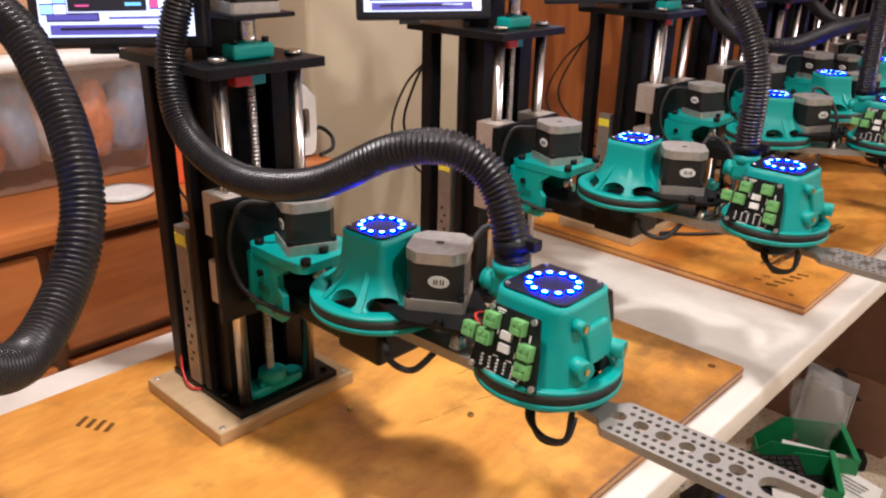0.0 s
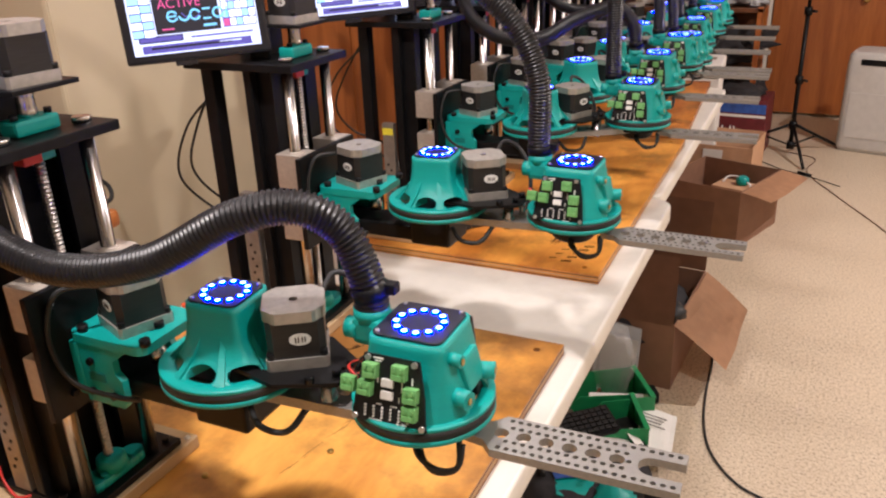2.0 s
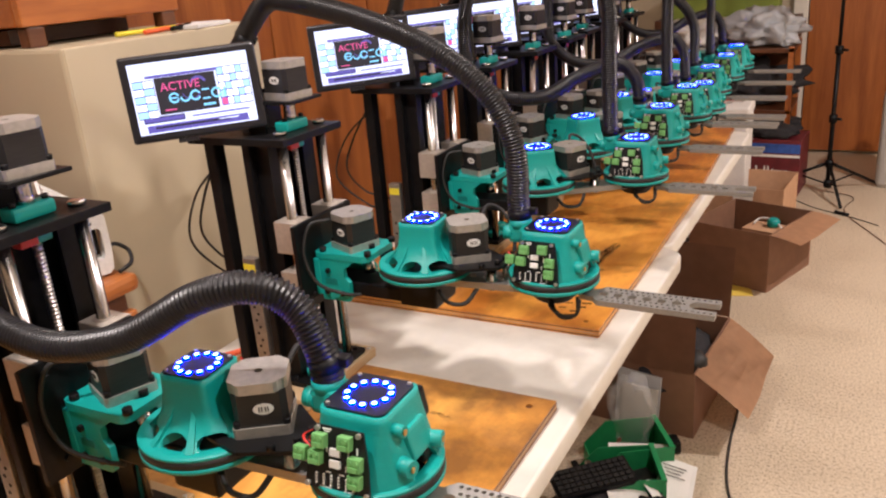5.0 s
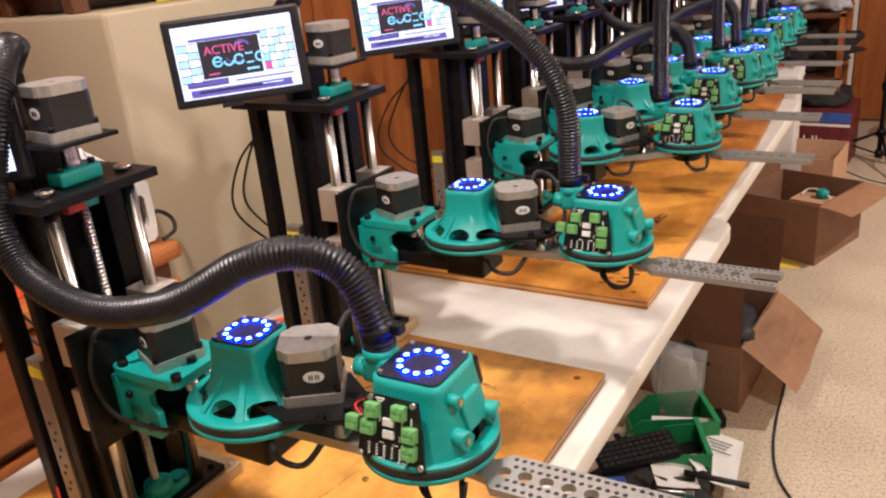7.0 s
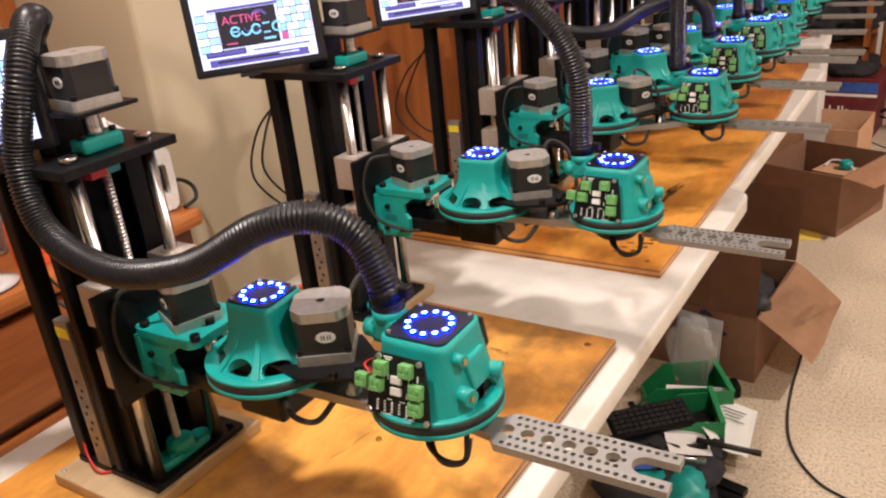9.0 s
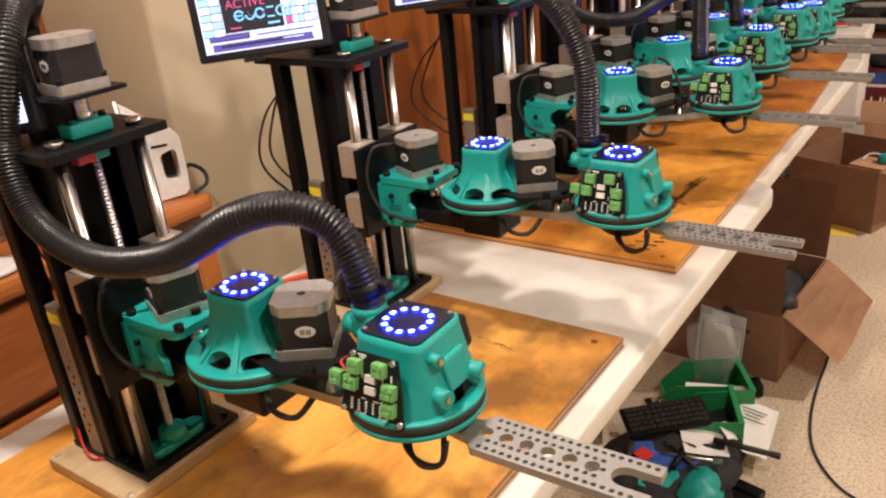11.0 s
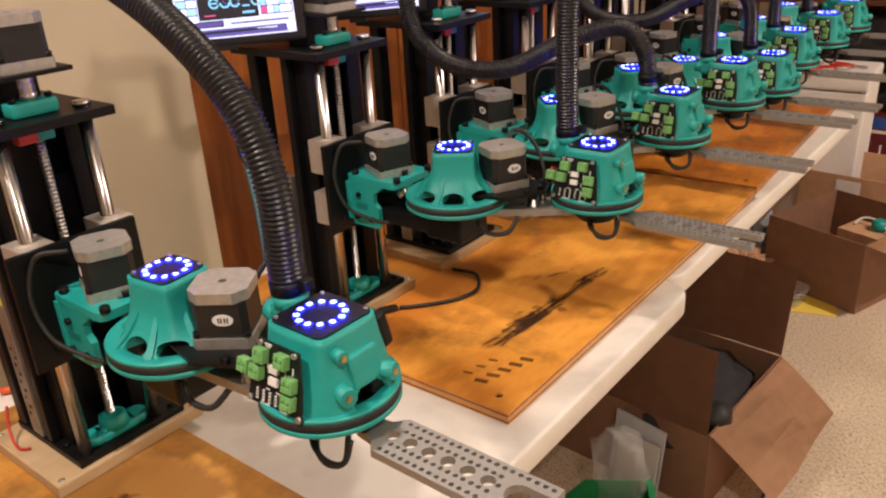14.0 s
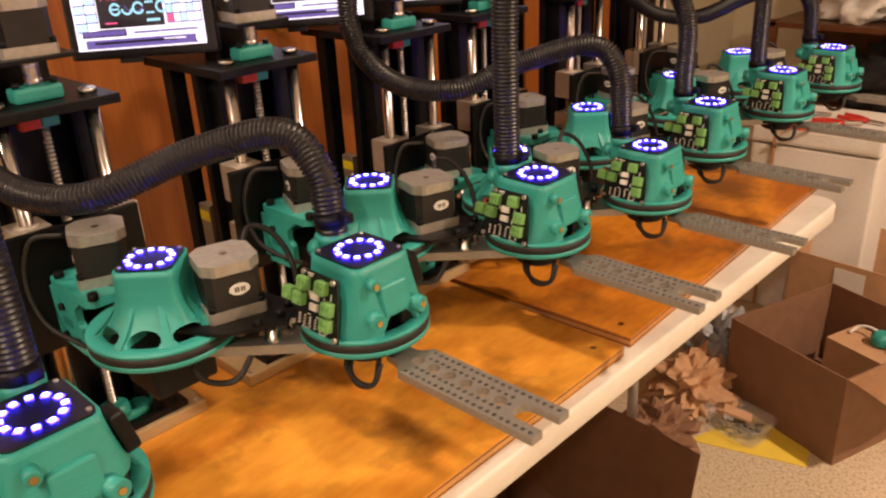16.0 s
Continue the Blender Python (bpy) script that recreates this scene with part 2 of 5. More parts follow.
def floor_material():
    m = mat("speckled_vinyl_floor", (0.56, 0.46, 0.33), 0.45, bump=0.08, bump_scale=250)
    nt = m.node_tree
    b = nt.nodes["Principled BSDF"]
    tc = nt.nodes.new("ShaderNodeTexCoord")
    v = nt.nodes.new("ShaderNodeTexNoise")
    v.inputs["Scale"].default_value, v.inputs["Detail"].default_value, v.inputs["Roughness"].default_value = 125, 6, 0.78
    nt.links.new(tc.outputs["Object"], v.inputs["Vector"])
    r = nt.nodes.new("ShaderNodeValToRGB")
    e = r.color_ramp.elements
    e[0].position, e[0].color = 0.37, (0.26, 0.205, 0.155, 1)
    e[1].position, e[1].color = 0.485, (0.62, 0.51, 0.37, 1)
    x = e.new(0.66)
    x.color = (0.74, 0.65, 0.51, 1)
    nt.links.new(v.outputs["Fac"], r.inputs["Fac"])
    n = nt.nodes.new("ShaderNodeTexNoise")
    n.inputs["Scale"].default_value, n.inputs["Detail"].default_value = 2.5, 5
    nt.links.new(tc.outputs["Object"], n.inputs["Vector"])
    r2 = nt.nodes.new("ShaderNodeValToRGB")
    r2.color_ramp.elements[0].color, r2.color_ramp.elements[1].color = (0.82, 0.8, 0.77, 1), (1, 1, 1, 1)
    nt.links.new(n.outputs["Fac"], r2.inputs["Fac"])
    mx = nt.nodes.new("ShaderNodeMixRGB")
    mx.blend_type, mx.inputs["Fac"].default_value = "MULTIPLY", 1
    nt.links.new(r.outputs[0], mx.inputs["Color1"])
    nt.links.new(r2.outputs[0], mx.inputs["Color2"])
    nt.links.new(mx.outputs[0], b.inputs["Base Color"])
    return m


FLOOR = floor_material()

# ---- mesh tools ----
CACHE = {}


def bm_new():
    return bmesh.new()


def add_box(bm, c, s, rz=0.0, bevel=0.0, mi=0, rx=0.0, ry=0.0):
    m = pose(*c, rx, ry, rz) @ Matrix.Diagonal((*s, 1))
    r = bmesh.ops.create_cube(bm, size=1, matrix=m)
    faces = list({f for v in r["verts"] for f in v.link_faces})
    for f in faces:
        f.material_index = mi
    if bevel > 0:
        bmesh.ops.bevel(bm, geom=list({e for v in r["verts"] for e in v.link_edges}), offset=bevel, segments=2, affect="EDGES", profile=0.6)
    return bm


def add_cyl(bm, a, b, r, r2=None, seg=20, mi=0, caps=True):
    a, b = Vector(a), Vector(b)
    d = b - a
    m = Matrix.Translation((a + b) / 2) @ d.to_track_quat("Z", "Y").to_matrix().to_4x4()
    q = bmesh.ops.create_cone(bm, cap_ends=caps, cap_tris=False, segments=seg, radius1=r, radius2=r if r2 is None else r2, depth=d.length, matrix=m)
    for f in {f for v in q["verts"] for f in v.link_faces}:
        f.material_index = mi
        if len(f.verts) == 4:
            f.smooth = True
    return bm


def loft(bm, rings, close_top=True, close_bottom=True, mi=0, smooth=True, skip=None):
    vs = [[bm.verts.new(p) for p in ring] for ring in rings]
    n = len(vs[0])
    for i in range(len(vs) - 1):
        for j in range(n):
            if skip and skip(i, j):
                continue
            f = bm.faces.new((vs[i][j], vs[i][(j + 1) % n], vs[i + 1][(j + 1) % n], vs[i + 1][j]))
            f.smooth, f.material_index = smooth, mi
    if close_bottom:
        bm.faces.new(list(reversed(vs[0]))).material_index = mi
    if close_top:
        bm.faces.new(vs[-1]).material_index = mi
    return bm


def lathe(bm, profile, seg=40, c=(0, 0), mi=0):
    rings = [[(c[0] + r * math.cos(2 * math.pi * j / seg), c[1] + r * math.sin(2 * math.pi * j / seg), z) for j in range(seg)] for r, z in profile]
    return loft(bm, rings, mi=mi)


def spline(pts, n):
    """Catmull-Rom samples through pts."""
    P = [Vector(p) for p in pts]
    P = [P[0] * 2 - P[1]] + P + [P[-1] * 2 - P[-2]]
    out = []
    segs = len(P) - 3
    for k in range(n + 1):
        u = k / n * segs
        i = min(int(u), segs - 1)
        t = u - i
        a, b, c, d = P[i], P[i + 1], P[i + 2], P[i + 3]
        out.append(0.5 * ((2 * b) + (c - a) * t + (2 * a - 5 * b + 4 * c - d) * t * t + (3 * b - a - 3 * c + d) * t ** 3))
    return out


def even(pts, step):
    """Points at an even spacing along a fine polyline."""
    out, acc = [pts[0]], 0.0
    for a, b in zip(pts, pts[1:]):
        L = (b - a).length
        if L < 1e-9:
            continue
        s = step - acc
        while s <= L:
            out.append(a.lerp(b, s / L))
            s += step
        acc = (acc + L) % step
    return out


def sweep(bm, pts, radii, seg=12, mi=0):
    up = Vector((0.13, 0.29, 0.95)).normalized()
    rings, side = [], None
    for i, p in enumerate(pts):
        d = (pts[min(i + 1, len(pts) - 1)] - pts[max(i - 1, 0)]).normalized()
        if side is None:
            side = d.cross(up).normalized()
        side = (side - d * side.dot(d)).normalized()
        w = d.cross(side)
        r = radii(i) if callable(radii) else radii
        rings.append([p + side * (r * math.cos(2 * math.pi * j / seg)) + w * (r * math.sin(2 * math.pi * j / seg)) for j in range(seg)])
    return loft(bm, rings, mi=mi)


def plate(bm, outline, holes, z0, z1, mi=0):
    """A flat plate with holes, from loops of (x, y)."""
    loops = []
    for lp in [outline] + holes:
        vs = [bm.verts.new((x, y, z1)) for x, y in lp]
        loops.append([bm.edges.new((vs[i], vs[(i + 1) % len(vs)])) for i in range(len(vs))])
    bmesh.ops.triangle_fill(bm, use_beauty=True, use_dissolve=False, edges=[e for lp in loops for e in lp], normal=(0, 0, 1))
    top = list(bm.faces)
    r = bmesh.ops.extrude_face_region(bm, geom=top)
    vs = [g for g in r["geom"] if isinstance(g, bmesh.types.BMVert)]
    for v in vs:
        v.co.z = z0
    bmesh.ops.recalc_face_normals(bm, faces=list(bm.faces))
    for f in bm.faces:
        f.material_index = mi
    return bm


def circle(cx, cy, r, n, a0=0.0):
    return [(cx + r * math.cos(a0 + 2 * math.pi * i / n), cy + r * math.sin(a0 + 2 * math.pi * i / n)) for i in range(n)]


def mesh_of(name, bm, mats):
    me = bpy.data.meshes.new(name)
    bm.normal_update()
    bm.to_mesh(me)
    bm.free()
    for m in (mats if isinstance(mats, (list, tuple)) else [mats]):
        me.materials.append(m)
    return me


def part(name, bm, material, parent=None, label="", m=None):
    """Links a bmesh, or a mesh made before, as one mesh object under a thing or a part."""
    me = bm if isinstance(bm, bpy.types.Mesh) else mesh_of(name, bm, material)
    ob = new(name, me)
    if parent is not None:
        ob.parent = parent
    if m is not None:
        ob.matrix_local = m
    if label:
        tagged(ob, label=label)
    return ob


def cached(key, build, material):
    if key not in CACHE:
        bm = bm_new()
        build(bm)
        CACHE[key] = mesh_of(key, bm, material)
    return CACHE[key]


AREA = [0.0, 0.0]     # offset of the group of things that is being set down


def place(m=None):
    return pose(AREA[0], AREA[1], 0) @ (m or Matrix())


def thing(name, label, category, m=None, group="", kind=""):
    ob = new(name)
    ob.empty_display_size = 0.05
    ob.matrix_world = place(m)
    return tagged(ob, label, category, group, kind)


def solid(name, bm, material, label, category, kind="", m=None, group=""):
    ob = new(name, mesh_of(name, bm, material))
    ob.matrix_world = place(m)
    return tagged(ob, label, category, group, kind)


# ---- the room ----
X0, X1, Y0, Y1 = -1.42, 2.4, -2.2, 4.93
b = bm_new(); add_box(b, ((X0 + X1) / 2, (Y0 + Y1) / 2, -0.05), (X1 - X0 + 0.4, Y1 - Y0 + 0.4, 0.1))
solid("floor", b, FLOOR, "beige speckled vinyl floor", "floor", "structure")
b = bm_new(); add_box(b, ((X0 + X1) / 2, (Y0 + Y1) / 2, CEIL + 0.05), (X1 - X0 + 0.4, Y1 - Y0 + 0.4, 0.1))
solid("ceiling", b, CEILM, "plain white painted ceiling", "ceiling", "structure")
for nm, c, s in (("wall_west", (X0 - 0.06, (Y0 + Y1) / 2, CEIL / 2), (0.12, Y1 - Y0, CEIL)),
                 ("wall_east", (X1 + 0.06, (Y0 + Y1) / 2, CEIL / 2), (0.12, Y1 - Y0, CEIL)),
                 ("wall_south", ((X0 + X1) / 2, Y0 - 0.06, CEIL / 2), (X1 - X0 + 0.24, 0.12, CEIL)),
                 ("wall_north", ((X0 + X1) / 2, Y1 + 0.06, CEIL / 2), (X1 - X0 + 0.24, 0.12, CEIL))):
    b = bm_new(); add_box(b, c, s)
    solid(nm, b, WALL, "cream painted wall", "wall", "structure")


def ceiling_lamp(x, y, power):
    t = thing("ceiling_light", "unseen white ceiling light with a frosted diffuser", "lamp", pose(x, y, CEIL), "ceiling lights")
    b = bm_new(); lathe(b, [(0.14, -0.035), (0.16, -0.02), (0.16, 0.0)], 32)
    part("housing", b, CEILM, t)
    L = bpy.data.lights.new("ceiling_lamp", "AREA")
    L.shape, L.size, L.energy, L.color = "DISK", 0.10, power, (1.0, 0.89, 0.74)
    lo = new("lamp", L)
    lo.parent = t
    lo.location = (0, 0, -0.06)
    return t


for x, y, pw in LAMPS:
    ceiling_lamp(x, y, pw)


# ---- closet doors along the west wall ----
def closet_door(y, w, x, z1, knob=None, facing="x"):
    t = thing("closet_door", "varnished brown wooden flush closet door, closed", "door", pose(x, y, 0) if facing == "x" else pose(x, y, 0, 0, 0, -90), "closet doors")
    b = bm_new(); add_box(b, (0, w / 2, z1 / 2 + 0.01), (0.036, w - 0.008, z1 - 0.02), bevel=0.003)
    part("panel", b, DOORWOOD, t)
    if knob:
        b = bm_new()
        rings = []
        for r, d in ((0.013, 0.018), (0.008, 0.024), (0.008, 0.036), (0.019, 0.044), (0.021, 0.054), (0.012, 0.064)):
            rings.append([(d, knob[0] + r * math.cos(2 * math.pi * j / 16), knob[1] + r * math.sin(2 * math.pi * j / 16)) for j in range(16)])
        loft(b, rings)
        part("knob", b, BRASS, t, "round brass knob")
    return t


for i in range(6):
    closet_door(0.32 + i * 0.56, 0.56, X0 + 0.03, 2.05, (0.05, 0.98) if i % 2 else (0.51, 0.98))
b = bm_new(); add_box(b, (X0 + 0.02, 2.0, 2.085), (0.04, 3.4, 0.07), bevel=0.004)
solid("trim", b, DOORWOOD, "brown wooden trim over the closet doors", "trim", "structure")

# far wall doors
for i in range(3):
    closet_door(-0.08 + i * 0.72, 0.69, -0.08 + i * 0.72, 2.05, (0.51, 0.72) if i == 0 else (0.08, 0.72), "y").location = (-0.08 + i * 0.72, Y1 - 0.03, 0)
b = bm_new(); add_box(b, (-0.125, Y1 - 0.025, 1.03), (0.085, 0.05, 2.06), bevel=0.006)
solid("door_frame", b, CEILM, "white painted door frame", "door frame", "structure")


# ---- cream cabinet and the wooden sideboard ----
def cream_cabinet():
    t = thing("metal_cabinet", "tall cream enamelled metal cabinet with a plain front", "cabinet", pose(-1.185, 0.667, 0))
    b = bm_new(); add_box(b, (0, 0, 0.613), (0.37, 0.545, 1.206), bevel=0.008)
    part("body", b, CREAM, t)
    b = bm_new(); add_box(b, (0.1853, 0, 0.62), (0.002, 0.536, 1.186), bevel=0.0008)
    part("door", b, CREAM, t)
    b = bm_new(); add_box(b, (0.0, 0, 0.012), (0.34, 0.52, 0.02))
    part("plinth", b, BLACK, t)


cream_cabinet()


def drawer_unit(y0, y1, x0, x1, z1):
    t = thing("wooden_sideboard", "varnished brown wooden sideboard with framed drawer fronts", "sideboard", pose((x0 + x1) / 2, (y0 + y1) / 2, 0))
    w, d = y1 - y0, x1 - x0
    b = bm_new(); add_box(b, (-0.01, 0, (z1 - 0.03) / 2), (d - 0.04, w - 0.03, z1 - 0.03), bevel=0.003)
    part("carcass", b, DARKWOOD, t)
    b = bm_new(); add_box(b, (0, 0, z1 - 0.0175), (d, w, 0.035), bevel=0.012)
    part("top", b, CABWOOD, t)
    n = max(1, round(w / 0.30))
    for i in range(n):
        cy = -w / 2 + w * (i + 0.5) / n
        if i == n - 1:              # the last bay is a cupboard door with a raised panel
            b = bm_new(); add_box(b, (d / 2 - 0.022, cy, z1 / 2 - 0.02), (0.022, w / n - 0.020, z1 - 0.11), bevel=0.005)
            dr = part("cupboard_door", b, CABWOOD, t)
            b = bm_new()
            for k, (inset, x) in enumerate(((0.045, 0.0), (0.052, 0.006), (0.075, 0.008))):
                ring = [(d / 2 - 0.0112 + x, cy + sy * (w / n / 2 - 0.010 - inset), z1 / 2 - 0.02 + sz * (z1 / 2 - 0.055 - inset)) for sy, sz in ((-1, -1), (1, -1), (1, 1), (-1, 1))]
                rings = [ring] if k == 0 else rings + [ring]
            loft(b, rings, smooth=False)
            part("raised_panel", b, CABWOOD, dr)
            continue
        for cz, h in ((z1 - 0.135, 0.17), (z1 - 0.335, 0.19), (z1 - 0.52, 0.14)):
            b = bm_new()
            add_box(b, (d / 2 - 0.022, cy, cz), (0.022, w / n - 0.020, h), bevel=0.006)
            part("drawer", b, CABWOOD, t)


drawer_unit(-1.3, 0.375, -1.38, -0.90, SB)


# ---- tables ----
def rounded_rect(w, d, r, n=6):
    pts = []
    for cx, cy, a in ((w / 2 - r, d / 2 - r, 0), (-w / 2 + r, d / 2 - r, 90), (-w / 2 + r, -d / 2 + r, 180), (w / 2 - r, -d / 2 + r, 270)):
        for i in range(n + 1):
            t = radians(a + 90 * i / n)
            pts.append((cx + r * math.cos(t), cy + r * math.sin(t)))
    return pts


def folding_table(y0, y1, x0=-0.79, x1=0.0, dz=0.0):
    t = thing("folding_table", "white moulded plastic folding table with rounded corners", "table", pose((x0 + x1) / 2, (y0 + y1) / 2, dz), "tables end to end")
    w, d = x1 - x0, y1 - y0
    b = bm_new()
    rings = []
    for inset, z in ((0.006, TT - 0.044), (0.002, TT - 0.042), (0.0, TT - 0.038), (0.0, TT - 0.006), (0.0015, TT - 0.002), (0.005, TT)):
        rings.append([(x, y, z) for x, y in rounded_rect(w - 2 * inset, d - 2 * inset, 0.045 - inset * 0.5)])
    loft(b, rings)
    part("tabletop", b, TABLE, t)
    for sy in (-1, 1):
        for sx in (-1, 1):
            b = bm_new(); add_cyl(b, (sx * (w / 2 - 0.31), sy * (d / 2 - 0.3), 0), (sx * (w / 2 - 0.32), sy * (d / 2 - 0.3), TT - 0.043), 0.0125)
            part("leg", b, GREYPL, t)
        b = bm_new(); add_cyl(b, (-w / 2 + 0.32, sy * (d / 2 - 0.3), 0.18), (w / 2 - 0.32, sy * (d / 2 - 0.3), 0.18), 0.01)
        part("stretcher", b, GREYPL, t)


folding_table(-0.64, 1.245, x1=-0.048)
folding_table(1.249, 2.590, x0=-0.84, x1=-0.082)


def plywood_board(x0, x1, y0, y1, rz, label):
    t = thing("plywood_board", label, "board", pose((x0 + x1) / 2, (y0 + y1) / 2, TT, 0, 0, rz), "boards under the robots")
    w, d = x1 - x0, y1 - y0
    holes = [circle(sx * (w / 2 - 0.035), sy * (d / 2 - 0.03), 0.006, 10) for sx in (-1, 1) for sy in (-1, 1)]
    b = bm_new(); plate(b, [(-w / 2, -d / 2), (w / 2, -d / 2), (w / 2, d / 2), (-w / 2, d / 2)], holes, 0.0005, BT - TT)
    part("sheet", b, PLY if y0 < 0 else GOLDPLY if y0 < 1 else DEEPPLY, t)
    for k in range(3):
        b = bm_new(); add_box(b, (0, 0, 0.0035 + 0.0052 * k), (w + 0.0012, d + 0.0012, 0.0016))
        part("veneer_edge", b, DARKWOOD if k != 1 else BASEWOOD, t)
    for sx in (-1, 1):
        for sy in (-1, 1):
            b = bm_new(); add_cyl(b, (sx * (w / 2 - 0.035), sy * (d / 2 - 0.03), 0.002), (sx * (w / 2 - 0.035), sy * (d / 2 - 0.03), 0.013), 0.0058, seg=10)
            part("plug", b, DARKWOOD, t)
    return t


B1 = plywood_board(-0.70, -0.083, -0.585, 0.453, 0, "amber oiled plywood board with dark worn smudges")
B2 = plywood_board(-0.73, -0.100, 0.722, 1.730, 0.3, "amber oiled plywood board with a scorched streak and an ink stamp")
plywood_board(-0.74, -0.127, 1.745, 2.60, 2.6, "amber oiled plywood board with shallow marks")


def smear(bm, x, y, L, W, ang, n, rnd):
    """Ragged dark streak of thin overlapping flakes lying on a board."""
    for k in range(n):
        u = rnd.uniform(-0.5, 0.5)
        px = x + math.cos(ang) * u * L - math.sin(ang) * rnd.gauss(0, 0.35) * W
        py = y + math.sin(ang) * u * L + math.cos(ang) * rnd.gauss(0, 0.35) * W
        l, w = rnd.uniform(0.2, 1) * L * 0.22 * (1 - abs(u)), rnd.uniform(0.2, 1) * W * 0.35
        a = ang + rnd.gauss(0, 0.12)
        pts = []
        m = 9
        for j in range(m):
            t = 2 * math.pi * j / m
            q = rnd.uniform(0.6, 1.1)
            ex, ey = math.cos(t) * l * q, math.sin(t) * w * q
            pts.append(bm.verts.new((px + ex * math.cos(a) - ey * math.sin(a), py + ex * math.sin(a) + ey * math.cos(a), 0.0003 + k * 0.00001)))
        bm.faces.new(pts)


rnd = random.Random(4)
b = bm_new(); smear(b, -0.205, 1.02, 0.34, 0.016, radians(88), 60, rnd); smear(b, -0.212, 0.97, 0.16, 0.034, radians(84), 26, rnd); smear(b, -0.26, 1.13, 0.10, 0.010, radians(60), 10, rnd)
part("scorch_mark", b, SCORCH, B2, m=pose(0.415, -1.226, BT - TT))
for k in range(5):
    b = bm_new(); add_box(b, (-0.176 + 0.006 * k, 0.768 + 0.021 * k, 0.0004), (0.020, 0.0085, 0.0004), rz=14)
    part("ink_mark", b, SCORCH, B2, m=pose(0.415, -1.226, BT - TT))
for k in range(3):
    b = bm_new(); add_box(b, (-0.205 + 0.006 * k, 0.775 + 0.024 * k, 0.0004), (0.014, 0.005, 0.0004), rz=14)
    part("ink_mark", b, SCORCH, B2, m=pose(0.415, -1.226, BT - TT))
for x, y, L, W, ang, n in ((-0.405, 0.289, 0.12, 0.004, 63, 26), (-0.359, 0.19, 0.09, 0.003, 88, 18), (-0.255, 0.352, 0.07, 0.006, -8, 16), (-0.39, 0.325, 0.05, 0.012, 50, 12), (-0.30, 0.10, 0.16, 0.003, 80, 20)):
    b = bm_new(); smear(b, x, y, L, W, radians(ang), n, rnd)
    part("crack", b, SCORCH, B1, "dark cracks in the veneer", m=pose(0.3915, 0.066, BT - TT))
for k in range(4):
    b = bm_new(); add_box(b, (-0.615 + 0.012 * k, -0.275 + 0.006 * k, 0.0004), (0.006, 0.022 - 0.003 * (k % 2), 0.0004), rz=35)
    part("ink_mark", b, SCORCH, B1, m=pose(0.3915, 0.066, BT - TT))


# ---- the robot arms ----
def g_motor(bm):                 # laminated body
    loft(bm, [[(x, y, z) for x, y in chamfer(0.0265, 0.006)] for z in (0.011, 0.047)], smooth=False)


def chamfer(h, c):
    return [(h, -h + c), (h, h - c), (h - c, h), (-h + c, h), (-h, h - c), (-h, -h + c), (-h + c, -h), (h - c, -h)]


def g_cap(bm):                   # cast end cap with chamfered corners and a shaft hole
    o = []
    for k in range(4):              # a step is cut out of each corner for the bolts
        a = k * math.pi / 2
        for x, y in ((0.0285, -0.0165), (0.0285, 0.0165), (0.0262, 0.0200), (0.0240, 0.0215), (0.0215, 0.0240), (0.0200, 0.0262), (0.0165, 0.0285)):
            o.append((x * math.cos(a) - y * math.sin(a), x * math.sin(a) + y * math.cos(a)))
    plate(bm, [p for i, p in enumerate(o) if i % 7], [circle(0, 0, 0.0042, 14)], 0.0, 0.011)


def g_cap_low(bm):
    plate(bm, chamfer(0.0285, 0.003), [circle(sx * 0.0236, sy * 0.0236, 0.0025, 8) for sx in (-1, 1) for sy in (-1, 1)], 0.0, 0.011)


def motor(parent, m, name="stepper_motor"):
    o = part(name, cached("motor_body", g_motor, LAMINATION), None, parent, "black laminated body", m=m)
    part("end_cap", cached("motor_cap", g_cap, CAST), None, o, "cast grey cap", m=pose(0, 0, 0.047))
    part("end_cap", cached("motor_cap_low", g_cap_low, CAST), None, o, "cast grey cap", m=pose(0, 0, 0.0))
    part("shaft_core", cached("motor_core", lambda bm: add_cyl(bm, (0, 0, 0.03), (0, 0, 0.050), 0.0041, seg=12), BLACK), None, o)
    for sx in (-1, 1):
        for sy in (-1, 1):
            part("bolt", cached("motor_bolt", lambda bm: add_cyl(bm, (0, 0, 0), (0, 0, 0.006), 0.0042, seg=10), BLACK), None, o, m=pose(sx * 0.0236, sy * 0.0236, 0.011))
    part("rating_label", cached("motor_label", lambda bm: loft(bm, [[(0.010 * math.cos(t * math.pi / 10), d, 0.006 * math.sin(t * math.pi / 10)) for t in range(20)] for d in (-0.0273, -0.0266)]), WHITEPART), None, o, "oval white mark", m=pose(0.004, 0, 0.03))
    part("label_print", cached("motor_label_ink", lambda bm: [add_box(bm, (dx, -0.0276, 0), (0.0012, 0.0006, 0.005)) for dx in (-0.004, -0.0015, 0.002, 0.0045)], INK), None, o, m=pose(0.004, 0, 0.03))
    return o


RIM = [(0.058, 0.006), (0.062, 0.006), (0.0635, 0.0075), (0.0635, 0.0118), (0.0605, 0.0124), (0.0605, 0.0202), (0.0632, 0.0206), (0.0632, 0.0230), (0.062, 0.024), (0.050, 0.024), (0.048, 0.022), (0.048, 0.006)]


